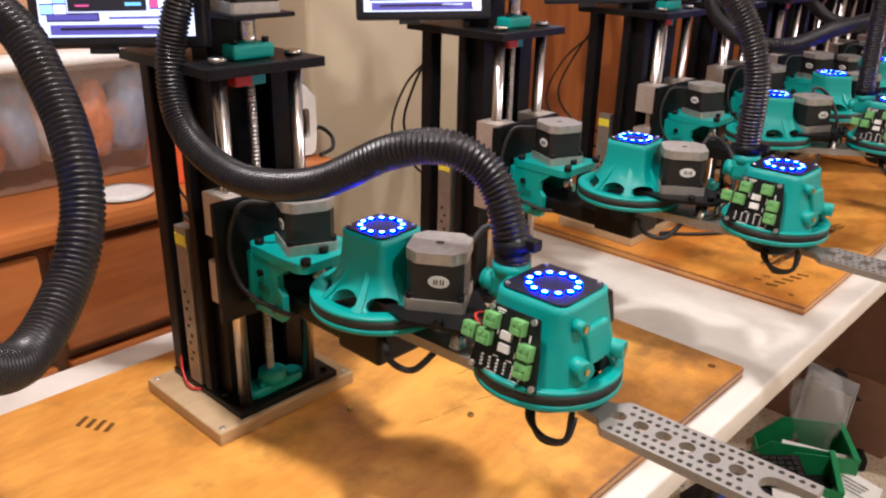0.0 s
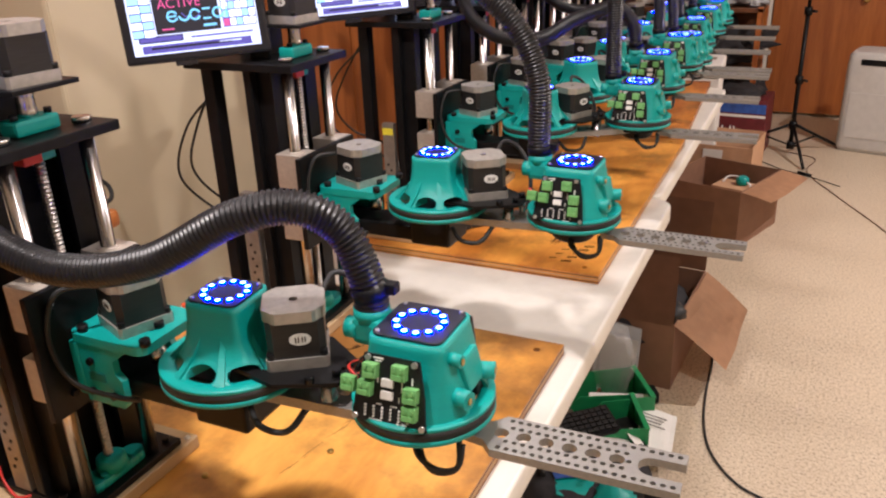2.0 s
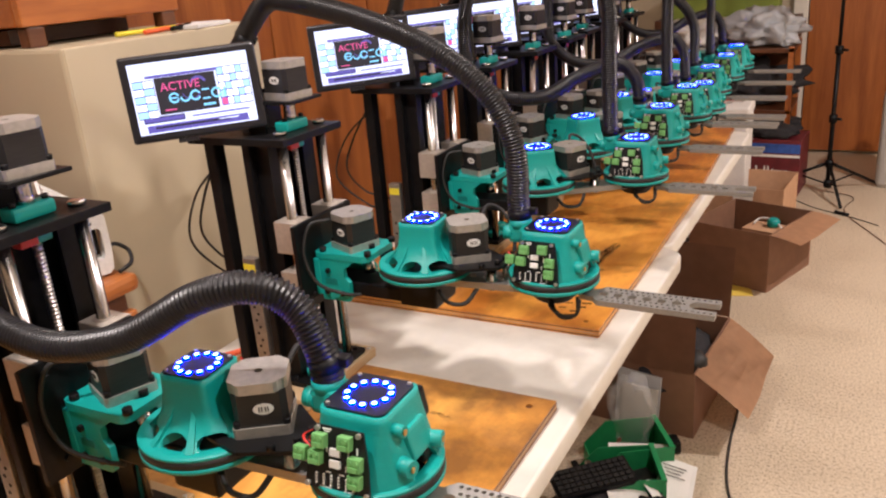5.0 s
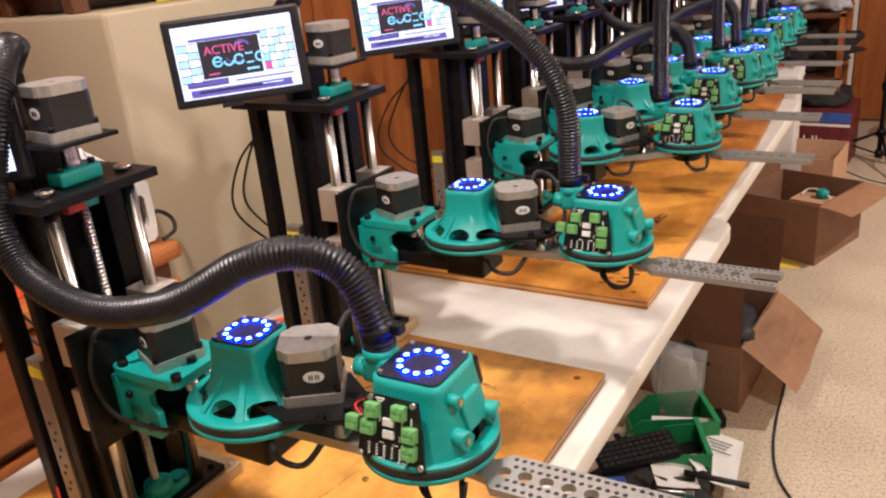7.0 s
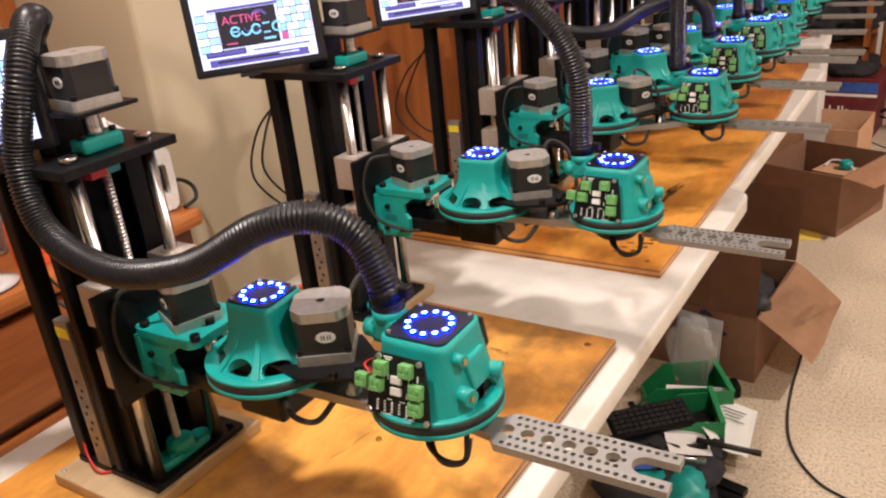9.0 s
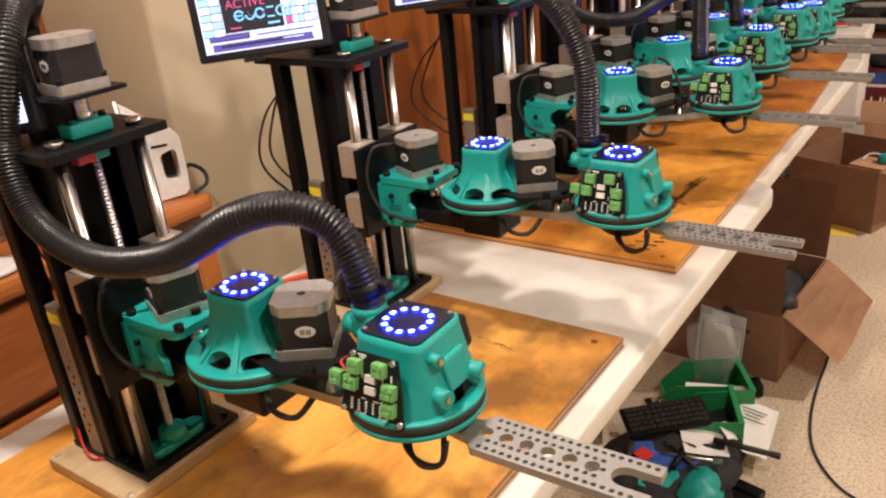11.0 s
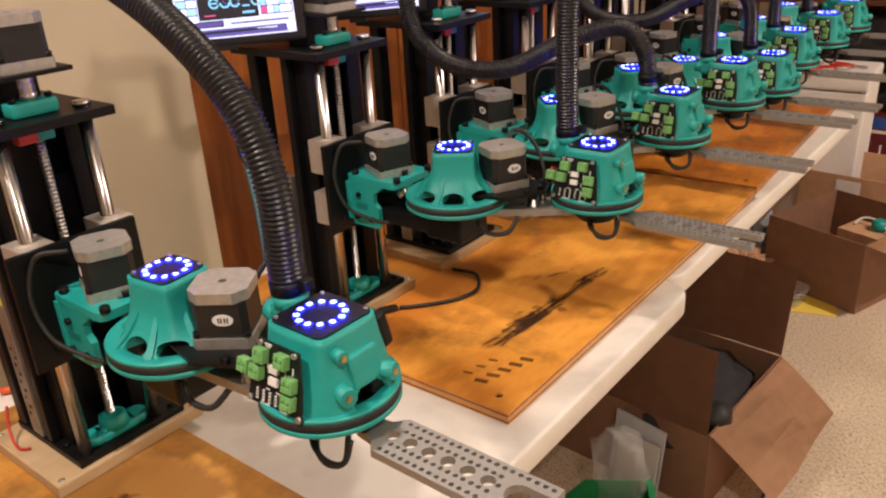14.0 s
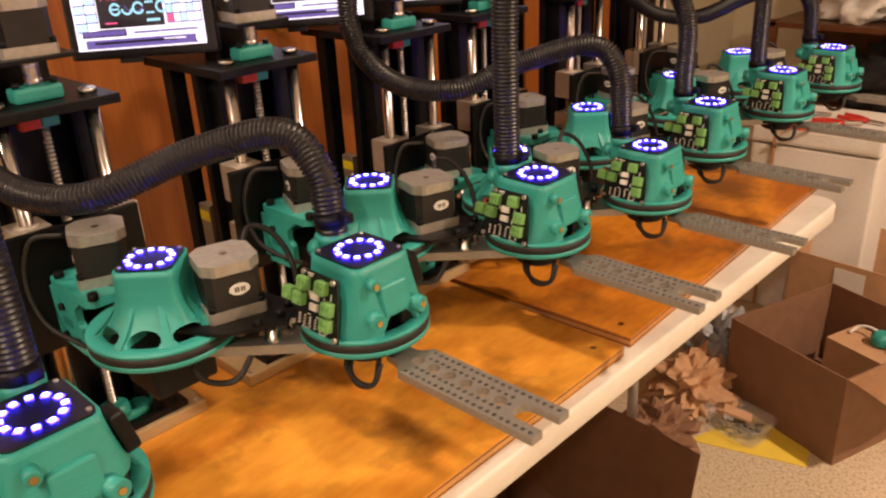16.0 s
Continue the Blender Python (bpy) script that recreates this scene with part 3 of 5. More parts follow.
def g_rim(bm, k=1.0):
    seg = 60
    rings = [[(r * k * math.cos(2 * math.pi * j / seg), r * k * math.sin(2 * math.pi * j / seg), z) for j in range(seg)] for r, z in RIM + RIM[:1]]
    loft(bm, rings, False, False)
    bmesh.ops.remove_doubles(bm, verts=list(bm.verts), dist=1e-6)
    bmesh.ops.recalc_face_normals(bm, faces=list(bm.faces))


def g_belt(bm, k=1.0):
    seg = 60
    loft(bm, [[(r * k * math.cos(2 * math.pi * j / seg), r * k * math.sin(2 * math.pi * j / seg), z) for j in range(seg)] for r, z in ((0.0606, 0.0122), (0.0630, 0.0122), (0.0630, 0.0204), (0.0606, 0.0204))], False, False)


def super_r(th, h, p):
    return h / (abs(math.cos(th)) ** p + abs(math.sin(th)) ** p) ** (1 / p)


def flared(bm, top, windows, half_w, zmax, flare=1.9, wall=0.0035, seg=208, H=0.087, ribs=0.0, foot=0.058, p=9, oval=False):
    """A printed tower: square with round corners on top, flaring into a round foot, with windows cut between the ribs."""
    prof = [0.0] + [0.03 + 0.0075 * k for k in range(42)] + [0.36, 0.42, 0.50, 0.62, 0.76, 0.90, 1.0]

    def ring(off):
        out = []
        for u in prof:
            k = (1 - u) ** flare
            z = 0.020 + (H - 0.020) * u
            row = []
            for j in range(seg):
                th = 2 * math.pi * (j + 0.5) / seg
                rs = super_r(th, top + 0.003 * (1 - u), p)
                r = rs * (1 - k) + foot * k
                r += ribs * max(0.0, math.cos(4 * th)) * (1 - u) * u * 4
                r -= off
                row.append((r * math.cos(th), r * math.sin(th), z if u < 1 or off == 0 else z))
            out.append(row)
        return out

    def cut(i, j):
        th = math.degrees(2 * math.pi * (j + 1) / seg) % 360
        if oval:
            q = (prof[i] - 0.02 - zmax / 2) / (zmax / 2)
            return any(abs((th - c + 180) % 360 - 180) < half_w * math.sqrt(max(0.0, 1 - q * q)) for c in windows)
        return any(abs((th - c + 180) % 360 - 180) < half_w * math.sqrt(max(0.0, 1 - (max(0.0, prof[i] - 0.03) / zmax) ** 2)) and 0.02 < prof[i] < zmax for c in windows)

    outer, inner = ring(0.0), ring(wall)
    vo = [[bm.verts.new(p) for p in row] for row in outer]
    vi = [[bm.verts.new(p) for p in row] for row in inner]
    n = len(prof)
    kept = lambda i, j: not cut(i, j % seg) if 0 <= i < n - 1 else False
    for i in range(n - 1):
        for j in range(seg):
            if not kept(i, j):
                continue
            k = (j + 1) % seg
            f = bm.faces.new((vo[i][j], vo[i][k], vo[i + 1][k], vo[i + 1][j])); f.smooth = True
            f = bm.faces.new((vi[i + 1][j], vi[i + 1][k], vi[i][k], vi[i][j])); f.smooth = True
            if not kept(i, j - 1):
                bm.faces.new((vo[i][j], vo[i + 1][j], vi[i + 1][j], vi[i][j]))
            if not kept(i, j + 1):
                bm.faces.new((vo[i + 1][k], vo[i][k], vi[i][k], vi[i + 1][k]))
            if not kept(i - 1, j):
                bm.faces.new((vo[i][k], vo[i][j], vi[i][j], vi[i][k]))
            if not kept(i + 1, j) and i < n - 2:
                bm.faces.new((vo[i + 1][j], vo[i + 1][k], vi[i + 1][k], vi[i + 1][j]))
    f = bm.faces.new(vo[-1])
    return bm


def g_tower1(bm):
    flared(bm, 0.0285, (0, 45, 90, 135, 180, 225, 270, 315), 17.0, 0.21, flare=3.6, foot=0.066, oval=True)


def g_rib(bm):                   # one rib that runs from the tower out to the rim
    rs = super_r(radians(22.5), 0.0285, 9)
    us = [k / 12 * 0.80 for k in range(13)]
    outline = [(rs - 0.003 + (0.070 - rs) * (1 - u / 0.80) ** 1.75, 0.0205 + 0.067 * u) for u in us] + [(rs - 0.006, 0.0205 + 0.067 * u) for u in us[::-1]]
    loft(bm, [[(r, s * (0.0021 + 0.0022 * (r - rs) / 0.035), z) for r, z in outline] for s in (-1, 1)], smooth=False)


def g_tower2(bm):
    flared(bm, 0.0340, (0, 50, 180), 22, 0.27, flare=1.45)
    for sx, sy, z in ((0.047, -0.028, 0.040), (0.050, 0.024, 0.040)):
        add_cyl(bm, (sx - 0.012, sy * 0.8, z), (sx + 0.008, sy, z), 0.008, seg=16)
    add_cyl(bm, (0.034, -0.020, 0.072), (0.047, -0.022, 0.072), 0.0055, seg=14)
    add_box(bm, (0.0435, 0.002, 0.052), (0.008, 0.034, 0.030), bevel=0.003, ry=-14)


def g_port(bm):
    add_box(bm, (-0.047, 0.012, 0.070), (0.040, 0.032, 0.026), bevel=0.006)
    add_cyl(bm, (-0.053, 0.012, 0.078), (-0.053, 0.012, 0.090), 0.0165, seg=24)
    add_cyl(bm, (-0.074, 0.004, 0.070), (-0.062, 0.004, 0.070), 0.010, seg=16)


def g_board(bm, w=0.053):
    loft(bm, [[(x, y, z) for x, y in rounded_rect(w, w, 0.008, 5)] for z in (0.0872, 0.0892)], smooth=False)


def led_ring(parent, w=0.053):
    o = part("led_board", cached("led_board_%d" % (w * 1000), lambda bm: g_board(bm, w), LEDPCB), None, parent, "black ring light board")
    for k in range(12):
        a = 2 * math.pi * (k + 0.5) / 12
        part("led", cached("led_lens", lambda bm: [add_box(bm, (0, 0, 0.0004), (0.0056, 0.0056, 0.0008), mi=1), add_cyl(bm, (0, 0, 0.0008), (0, 0, 0.0012), 0.0026, seg=10)], [LEDM, LEDDIE]), None, o, m=pose(0.0205 * math.cos(a), 0.0205 * math.sin(a), 0.0892, 0, 0, math.degrees(a)))
    for sx, sy in ((-1, -1), (1, 1), (-1, 1)):
        part("screw", cached("led_screw", lambda bm: add_cyl(bm, (0, 0, 0), (0, 0, 0.0016), 0.002, seg=8), PINS), None, o, m=pose(sx * (w / 2 - 0.0048), sy * (w / 2 - 0.0048), 0.0892))


def g_fork(bm):
    o = [(0.040, -0.011), (0.060, -0.014), (0.070, -0.025), (0.224, -0.025), (0.224, -0.0115)]
    o += [(0.199 + 0.0115 * math.cos(radians(a)), 0.0115 * math.sin(radians(a))) for a in range(-90, -271, -18)]
    o += [(0.224, 0.0115), (0.224, 0.025), (0.070, 0.025), (0.060, 0.014), (0.040, 0.011)]
    big = [0.072 + 0.0198 * k for k in range(6)]
    holes = [circle(x, 0, 0.0064, 16) for x in big]
    for i in range(20):
        for j in range(-2, 3):
            x, y = 0.0755 + i * 0.0075 + (0.0037 if j % 2 else 0), j * 0.0098
            if x > 0.219 or (abs(y) < 0.0145 and x > 0.1815) or (j == 0 and any(abs(x - q) < 0.0095 for q in big)):
                continue
            holes.append(circle(x, y, 0.0024, 8))
    plate(bm, o, holes, -0.0125, -0.005)


def g_link(bm):
    o = [(0.024 * math.cos(radians(a)), 0.024 * math.sin(radians(a))) for a in range(90, 271, 20)]
    o += [(0.197 + 0.024 * math.cos(radians(a)), 0.024 * math.sin(radians(a))) for a in range(-90, 91, 20)]
    plate(bm, o, [circle(0.03 + 0.022 * k, 0, 0.005, 12) for k in range(6)], -0.007, 0.003)


def g_pcb(bm):
    loft(bm, [[(-0.034, y, -0.029), (0.034, y, -0.029), (0.031, y, 0.0), (0.025, y, 0.029), (-0.025, y, 0.029), (-0.031, y, 0.0)] for y in (-0.0008, 0.0008)], smooth=False)


def circuit_board(parent, m):
    o = part("circuit_board", cached("pcb", g_pcb, PCB), None, parent, "black circuit board with green terminals", m=m)
    term = cached("terminal", lambda bm: [add_box(bm, (0, -0.005, 0), (0.0126, 0.008, 0.0126), bevel=0.001), add_box(bm, (0, -0.0095, -0.003), (0.009, 0.002, 0.004)), add_cyl(bm, (-0.003, -0.0105, 0.003), (-0.003, -0.0092, 0.003), 0.0018, seg=8), add_cyl(bm, (0.003, -0.0105, 0.003), (0.003, -0.0092, 0.003), 0.0018, seg=8)], GREEN)
    for x, z in ((-0.0165, 0.0165), (0.0095, 0.0185), (0.0205, 0.0015), (0.0205, -0.0135), (-0.0205, 0.001), (-0.036, 0.002)):
        part("terminal_block", term, None, o, m=pose(x, 0, z))
    chip = cached("relay_chip", lambda bm: add_box(bm, (0, -0.0022, 0), (0.011, 0.003, 0.007), bevel=0.0006), WHITEPART)
    for z in (0.007, -0.0035):
        part("white_component", chip, None, o, m=pose(-0.002, 0, z))
    pins = cached("pin_header", lambda bm: [add_box(bm, (0, -0.0018, dz), (0.0014, 0.0022, 0.0014)) for dz in (0, 0.0028, 0.0056, 0.0084)], WHITEPART)
    for k in range(6):
        part("pin_header", pins, None, o, m=pose(-0.0215 + 0.0078 * k, 0, -0.0235))
    silk = cached("silkscreen", lambda bm: [add_box(bm, (x, -0.0010, z), (w, 0.0005, h)) for x, z, w, h in ((-0.012, 0.0262, 0.009, 0.0013), (-0.012, 0.0240, 0.006, 0.0009), (0.0195, 0.0115, 0.0013, 0.006), (-0.0095, -0.0125, 0.005, 0.001), (0.004, -0.0125, 0.006, 0.001), (0.0105, 0.005, 0.0009, 0.008), (-0.0115, 0.008, 0.0012, 0.005), (0.0085, -0.006, 0.001, 0.005), (0.012, -0.0265, 0.010, 0.0010), (-0.012, -0.0265, 0.012, 0.0010))], WHITEPART)
    part("silkscreen", silk, None, o, "white printed marks")
    sc = cached("pcb_screw", lambda bm: add_cyl(bm, (0, -0.0035, 0), (0, 0, 0), 0.0026, seg=10), PINS)
    for x, z in ((-0.021, 0.0260), (0.021, 0.0260), (-0.0305, -0.0258), (0.0305, -0.0258)):
        part("screw", sc, None, o, m=pose(x, 0, z))


def g_thread(bm):
    rings = [[(r * math.cos(2 * math.pi * j / 12), r * math.sin(2 * math.pi * j / 12), 0.03 + 0.0024 * k) for j in range(12)] for k in range(169) for r in (0.0060 if k % 2 else 0.0043,)]
    loft(bm, rings, smooth=False)


def g_channel(bm):
    # open back channel with lips, one extruded profile
    o = [(-0.05, -0.050), (0.0, -0.050), (0.0, -0.028), (-0.006, -0.028), (-0.006, -0.043), (-0.040, -0.043), (-0.040, 0.057), (-0.006, 0.057), (-0.006, 0.036), (0.0, 0.036), (0.0, 0.065), (-0.05, 0.065)]
    plate(bm, [(x + 0.045, y) for x, y in o], [], 0.027, 0.434)


def g_base(bm):
    add_box(bm, (0.005, 0.004, 0.009), (0.176, 0.208, 0.018), bevel=0.0025)


def screen(parent, m):
    o = part("display", cached("screen_case", lambda bm: (add_box(bm, (0, 0, 0.0), (0.200, 0.016, 0.128), bevel=0.005), add_box(bm, (0, 0.013, -0.01), (0.10, 0.014, 0.07), bevel=0.004), add_box(bm, (-0.02, -0.002, -0.066), (0.03, 0.008, 0.008), bevel=0.001)), CASE), None, parent, "black tablet case with a lit touch screen", m=m)

    def face(bm):
        W, Hh = 0.174, 0.104
        y = -0.0086

        def q(cx, cz, w, h, mi, lay):
            yy = y - 0.0003 * lay
            vs = [bm.verts.new((cx + sx * w / 2, yy, cz + sz * h / 2)) for sx, sz in ((-1, -1), (1, -1), (1, 1), (-1, 1))]
            f = bm.faces.new(vs)
            f.material_index = mi

        def ring(cx, cz, r0, r1, mi, lay, a0=0, a1=360):
            yy = y - 0.0003 * lay
            n = 18
            for k in range(n):
                t0, t1 = radians(a0 + (a1 - a0) * k / n), radians(a0 + (a1 - a0) * (k + 1) / n)
                vs = [bm.verts.new((cx + r * math.cos(t), yy, cz + r * math.sin(t))) for r, t in ((r0, t0), (r1, t0), (r1, t1), (r0, t1))]
                bm.faces.new(vs).material_index = mi
        q(0, 0, W, Hh, 0, 0)
        q(0.0, 0.0415, W - 0.004, 0.006, 6, 1)
        q(-0.012, 0.031, 0.105, 0.004, 4, 1)
        q(-0.0085, 0.0015, 0.088, 0.054, 1, 1)
        q(0.0620, 0.0045, 0.046, 0.057, 4, 1)
        for k in range(5):
            for r in range(5):
                q(0.0440 + 0.0090 * k, 0.0270 - 0.0112 * r, 0.0078, 0.0094, 3 if (k == 0 and r == 4) else 6 if (k + r) % 3 else 5, 2)
        q(-0.0690, -0.001, 0.030, 0.056, 4, 1)
        for r in range(5):
            for k in range(2):
                q(-0.0765 + 0.0148 * k, 0.021 - 0.0110 * r, 0.0136, 0.0092, 6 if (k + r) % 2 else 5, 2)
        q(-0.048, -0.0315, 0.060, 0.009, 1, 1)
        q(-0.048, -0.0315, 0.057, 0.006, 4, 2)
        q(0.035, -0.0325, 0.085, 0.0022, 4, 1)
        q(0.0, -0.0445, 0.150, 0.0105, 4, 1)
        q(-0.008, -0.0435, 0.110, 0.003, 1, 2)
        q(0.0795, -0.0425, 0.011, 0.009, 6, 2)
        q(0.045, -0.0425, 0.03, 0.002, 0, 2)
        for k, (cx, full) in enumerate(((-0.028, 1), (-0.012, 0), (0.003, 1), (0.034, 1))):   # cyan mark: open rings
            ring(cx, -0.003, 0.0050, 0.0080, 2, 3, 20 if full else 180, 340 if full else 360)
            if k == 0:
                q(cx, -0.003, 0.011, 0.0024, 2, 4)
        q(0.0185, 0.0035, 0.011, 0.0026, 2, 3)
        q(0.0185, -0.0095, 0.011, 0.0026, 2, 3)
        q(0.046, -0.003, 0.0028, 0.014, 2, 3)
        q(0.021, -0.0185, 0.018, 0.0035, 2, 2)
        q(-0.036, -0.0195, 0.016, 0.0020, 3, 2)
        ring(0.010, 0.012, 0.009, 0.0125, 4, 2, 20, 160)
        ring(-0.002, 0.006, 0.013, 0.0145, 4, 2, 200, 330)
    part("lit_screen", cached("screen_face", face, [SCR_BG, SCR_DARK, SCR_CYAN, SCR_PINK, SCR_VIOLET, SCR_SKY, SCR_WHITE]), None, o, "bright screen with pink and cyan marks")
    if "screen_word" not in CACHE:
        cu = bpy.data.curves.new("screen_word", "FONT")
        cu.body, cu.size = "ACTIVE", 0.0175
        cu.materials.append(SCR_PINK)
        CACHE["screen_word"] = cu
    word = new("lettering", CACHE["screen_word"])
    word.parent, word.matrix_local = o, pose(-0.0455, -0.0100, 0.0085, 90, 0, 0)
    tagged(word, label="glowing pink lettering")
    return o


def tube_mesh(pts, r, seg=10, step=0.006):
    bm = bm_new()
    sweep(bm, even(spline(pts, 160), step), r, seg)
    return bm


def hose_mesh(pts):
    fine = even(spline(pts, 600), 0.00115)
    prof = (0.0137, 0.0160, 0.0160, 0.0137)
    bm = bm_new()
    sweep(bm, fine, lambda i: prof[i % 4], 18)
    return bm


def robot(mid, a1, a2, hose, dz=0.0, x_off=0.0):
    t = thing("robot_arm", "teal and black desktop robot arm with blue ring lights", "robot arm", pose(-0.54 + x_off, mid, BT), "row of robot arms")
    P = lambda key, build, material, label="", m=None, name=None, parent=t: part(name or key, cached(key, build, material), None, parent, label, m)
    bb = P("base_block", g_base, BASEWOOD, "pale plywood base block")
    for sx in (-1, 1):
        for sy in (-1, 1):
            P("base_screw", lambda bm: lathe(bm, [(0.004, 0.0), (0.004, 0.001), (0.002, 0.0018)], 10), PINS, m=pose(0.005 + sx * 0.079, 0.004 + sy * 0.094, 0.018), name="screw", parent=bb)
    P("base_plate", lambda bm: add_box(bm, (0.006, 0.010, 0.0225), (0.16, 0.150, 0.009), bevel=0.001), BLACK)
    for sx, sy in ((0.074, -0.052), (0.072, 0.073), (-0.066, 0.070), (0.038, -0.056)):
        P("plate_bolt", lambda bm: add_cyl(bm, (0, 0, 0), (0, 0, 0.005), 0.0045, seg=10), BLACK, m=pose(sx, sy, 0.027), name="bolt")
    P("back_channel", g_channel, BLACK, "black aluminium channel")
    P("screen_post", lambda bm: add_box(bm, (-0.062, -0.0515, 0.235), (0.022, 0.024, 0.416), bevel=0.003), BLACK)
    P("side_post", lambda bm: add_box(bm, (0.012, -0.0575, 0.231), (0.014, 0.013, 0.405), bevel=0.002), BLACK)
    ps = P("power_supply", lambda bm: add_box(bm, (-0.018, -0.0575, 0.135), (0.026, 0.014, 0.215), bevel=0.001), PSUM, "perforated metal power supply")
    for k in range(9):
        P("psu_slot", lambda bm: add_cyl(bm, (0, 0, 0), (0, -0.0006, 0), 0.0026, seg=8), BLACK, m=pose(-0.021 + 0.006 * (k % 2), -0.0647, 0.06 + 0.012 * k), name="vent_hole", parent=ps)
    P("psu_sticker", lambda bm: add_box(bm, (-0.018, -0.0649, 0.226), (0.024, 0.0006, 0.014)), YELLOW, m=None, name="warning_sticker", parent=ps)
    for s in (-1, 1):
        rod = P("guide_rod", lambda bm: add_cyl(bm, (0.073, 0, 0.026), (0.073, 0, 0.452), 0.0082, seg=24), STEEL, "polished steel rod", m=pose(0, s * 0.049, 0))
        P("rod_cap", lambda bm: lathe(bm, [(0.0100, 0.446), (0.0100, 0.4512), (0.0092, 0.4518)], 20, c=(0.073, 0)), STEEL, m=None, name="collar", parent=rod)
    P("lead_screw", g_thread, SCREWSTEEL, "threaded steel lead screw", m=pose(0.057, 0, 0))
    P("lower_bearing", lambda bm: (add_box(bm, (0.06, 0, 0.033), (0.030, 0.055, 0.012), bevel=0.004), add_cyl(bm, (0.06, -0.030, 0.028), (0.06, -0.030, 0.039), 0.014, seg=20), add_cyl(bm, (0.06, 0.030, 0.028), (0.06, 0.030, 0.039), 0.014, seg=20), lathe(bm, [(0.019, 0.037), (0.017, 0.052), (0.012, 0.054)], 20, c=(0.060, 0)), add_cyl(bm, (0.068, -0.02, 0.039), (0.068, -0.02, 0.043), 0.004, seg=10)), TEAL, "teal printed bearing holder")
    # carriage
    c = pose(0, 0, dz)
    P("carriage_plate", lambda bm: add_box(bm, (0.102, -0.012, 0.249), (0.008, 0.152, 0.140), bevel=0.0012), BLACK, m=c)
    for sy in (-1, 1):
        for z in (0.292, 0.209):
            P("bearing_block", lambda bm: (add_box(bm, (0.074, 0, 0), (0.046, 0.040, 0.052), bevel=0.0015), add_cyl(bm, (0.073, 0, 0.024), (0.073, 0, 0.0275), 0.0135, seg=20)), BLOCK, "sandblasted aluminium block", m=c @ pose(0, sy * 0.049, z))
    P("nut_block", lambda bm: add_box(bm, (0.066, 0, 0.25), (0.06, 0.034, 0.05), bevel=0.003), BLACK, m=c)
    for y, z in ((-0.06, 0.30), (-0.06, 0.20), (0.045, 0.30), (0.045, 0.20), (-0.03, 0.20)):
        P("carriage_bolt", lambda bm: add_cyl(bm, (0, 0, 0), (0.004, 0, 0), 0.004, seg=10), BLACK, m=c @ pose(0.106, y, z), name="bolt")
    # head of the column
    P("top_plate", lambda bm: add_box(bm, (0.004, -0.002, 0.4395), (0.192, 0.150, 0.011), bevel=0.0012), BLACK)
    P("limit_switch", lambda bm: add_box(bm, (0.066, -0.018, 0.424), (0.016, 0.022, 0.012), bevel=0.002), REDM, "red limit switch")
    P("upper_bearing", lambda bm: (add_box(bm, (0.058, 0, 0.4535), (0.026, 0.052, 0.016), bevel=0.004), add_box(bm, (0.057, 0.006, 0.425), (0.018, 0.02, 0.018), bevel=0.003)), TEAL, "teal printed bearing holder")
    for s in (-1, 1):
        P("bearing_bolt", lambda bm: add_cyl(bm, (0.062, 0, 0.4615), (0.062, 0, 0.467), 0.004, seg=10), BLACK, m=pose(0, s * 0.02, 0), name="bolt")
    P("coupling", lambda bm: lathe(bm, [(0.0095, 0.461), (0.0098, 0.468), (0.0088, 0.469), (0.0098, 0.471), (0.0088, 0.474), (0.0098, 0.477), (0.0088, 0.480), (0.0098, 0.483), (0.0098, 0.490)], 24, c=(0.058, 0)), STEEL, "steel shaft coupling")
    P("motor_plate", lambda bm: add_box(bm, (0.048, 0, 0.4925), (0.092, 0.078, 0.005), bevel=0.001), BLACK)
    P("motor_bracket", lambda bm: (add_box(bm, (0.006, 0, 0.4675), (0.008, 0.074, 0.045), bevel=0.001), add_box(bm, (0.02, -0.034, 0.4675), (0.03, 0.005, 0.045), rz=0)), BLACK)
    motor(t, pose(0.058, 0, 0.495, 0, 0, -8), "lift_motor")
    screen(t, pose(-0.044, -0.092, 0.517, -7, -2.4, 38))
    P("screen_arm", lambda bm: (add_box(bm, (-0.030, -0.064, 0.4615), (0.10, 0.030, 0.006), bevel=0.001, rz=40), add_box(bm, (-0.028, -0.072, 0.482), (0.05, 0.008, 0.045), bevel=0.001, rz=45)), BLACK)
    P("hose_mast", lambda bm: (add_box(bm, (-0.045, 0.02, 0.505), (0.016, 0.026, 0.12), bevel=0.002), add_cyl(bm, (-0.045, 0.02, 0.565), (-0.02, 0.02, 0.59), 0.017, seg=20)), BLACK)
    # shoulder
    sb = P("shoulder_bracket", lambda bm: plate(bm, [(x + 0.157, y - 0.010) for x, y in rounded_rect(0.100, 0.086, 0.012, 4)], [circle(0.182, -0.010, 0.012, 16)], 0.2585, 0.2685), TEAL, "teal printed motor bracket", m=c)
    P("bracket_flange", lambda bm: add_box(bm, (0.1115, -0.010, 0.2275), (0.011, 0.086, 0.061), bevel=0.002), TEAL, parent=sb)
    for s in (-1, 1):
        P("bracket_gusset", lambda bm: loft(bm, [[(x, y, z) for x, z in ((0.117, 0.190), (0.166, 0.190), (0.170, 0.196), (0.170, 0.222), (0.162, 0.230), (0.162, 0.244), (0.182, 0.258), (0.117, 0.258))] for y in (-0.004, 0.004)], smooth=False), TEAL, m=pose(0, -0.010 + s * 0.038, 0), parent=sb)
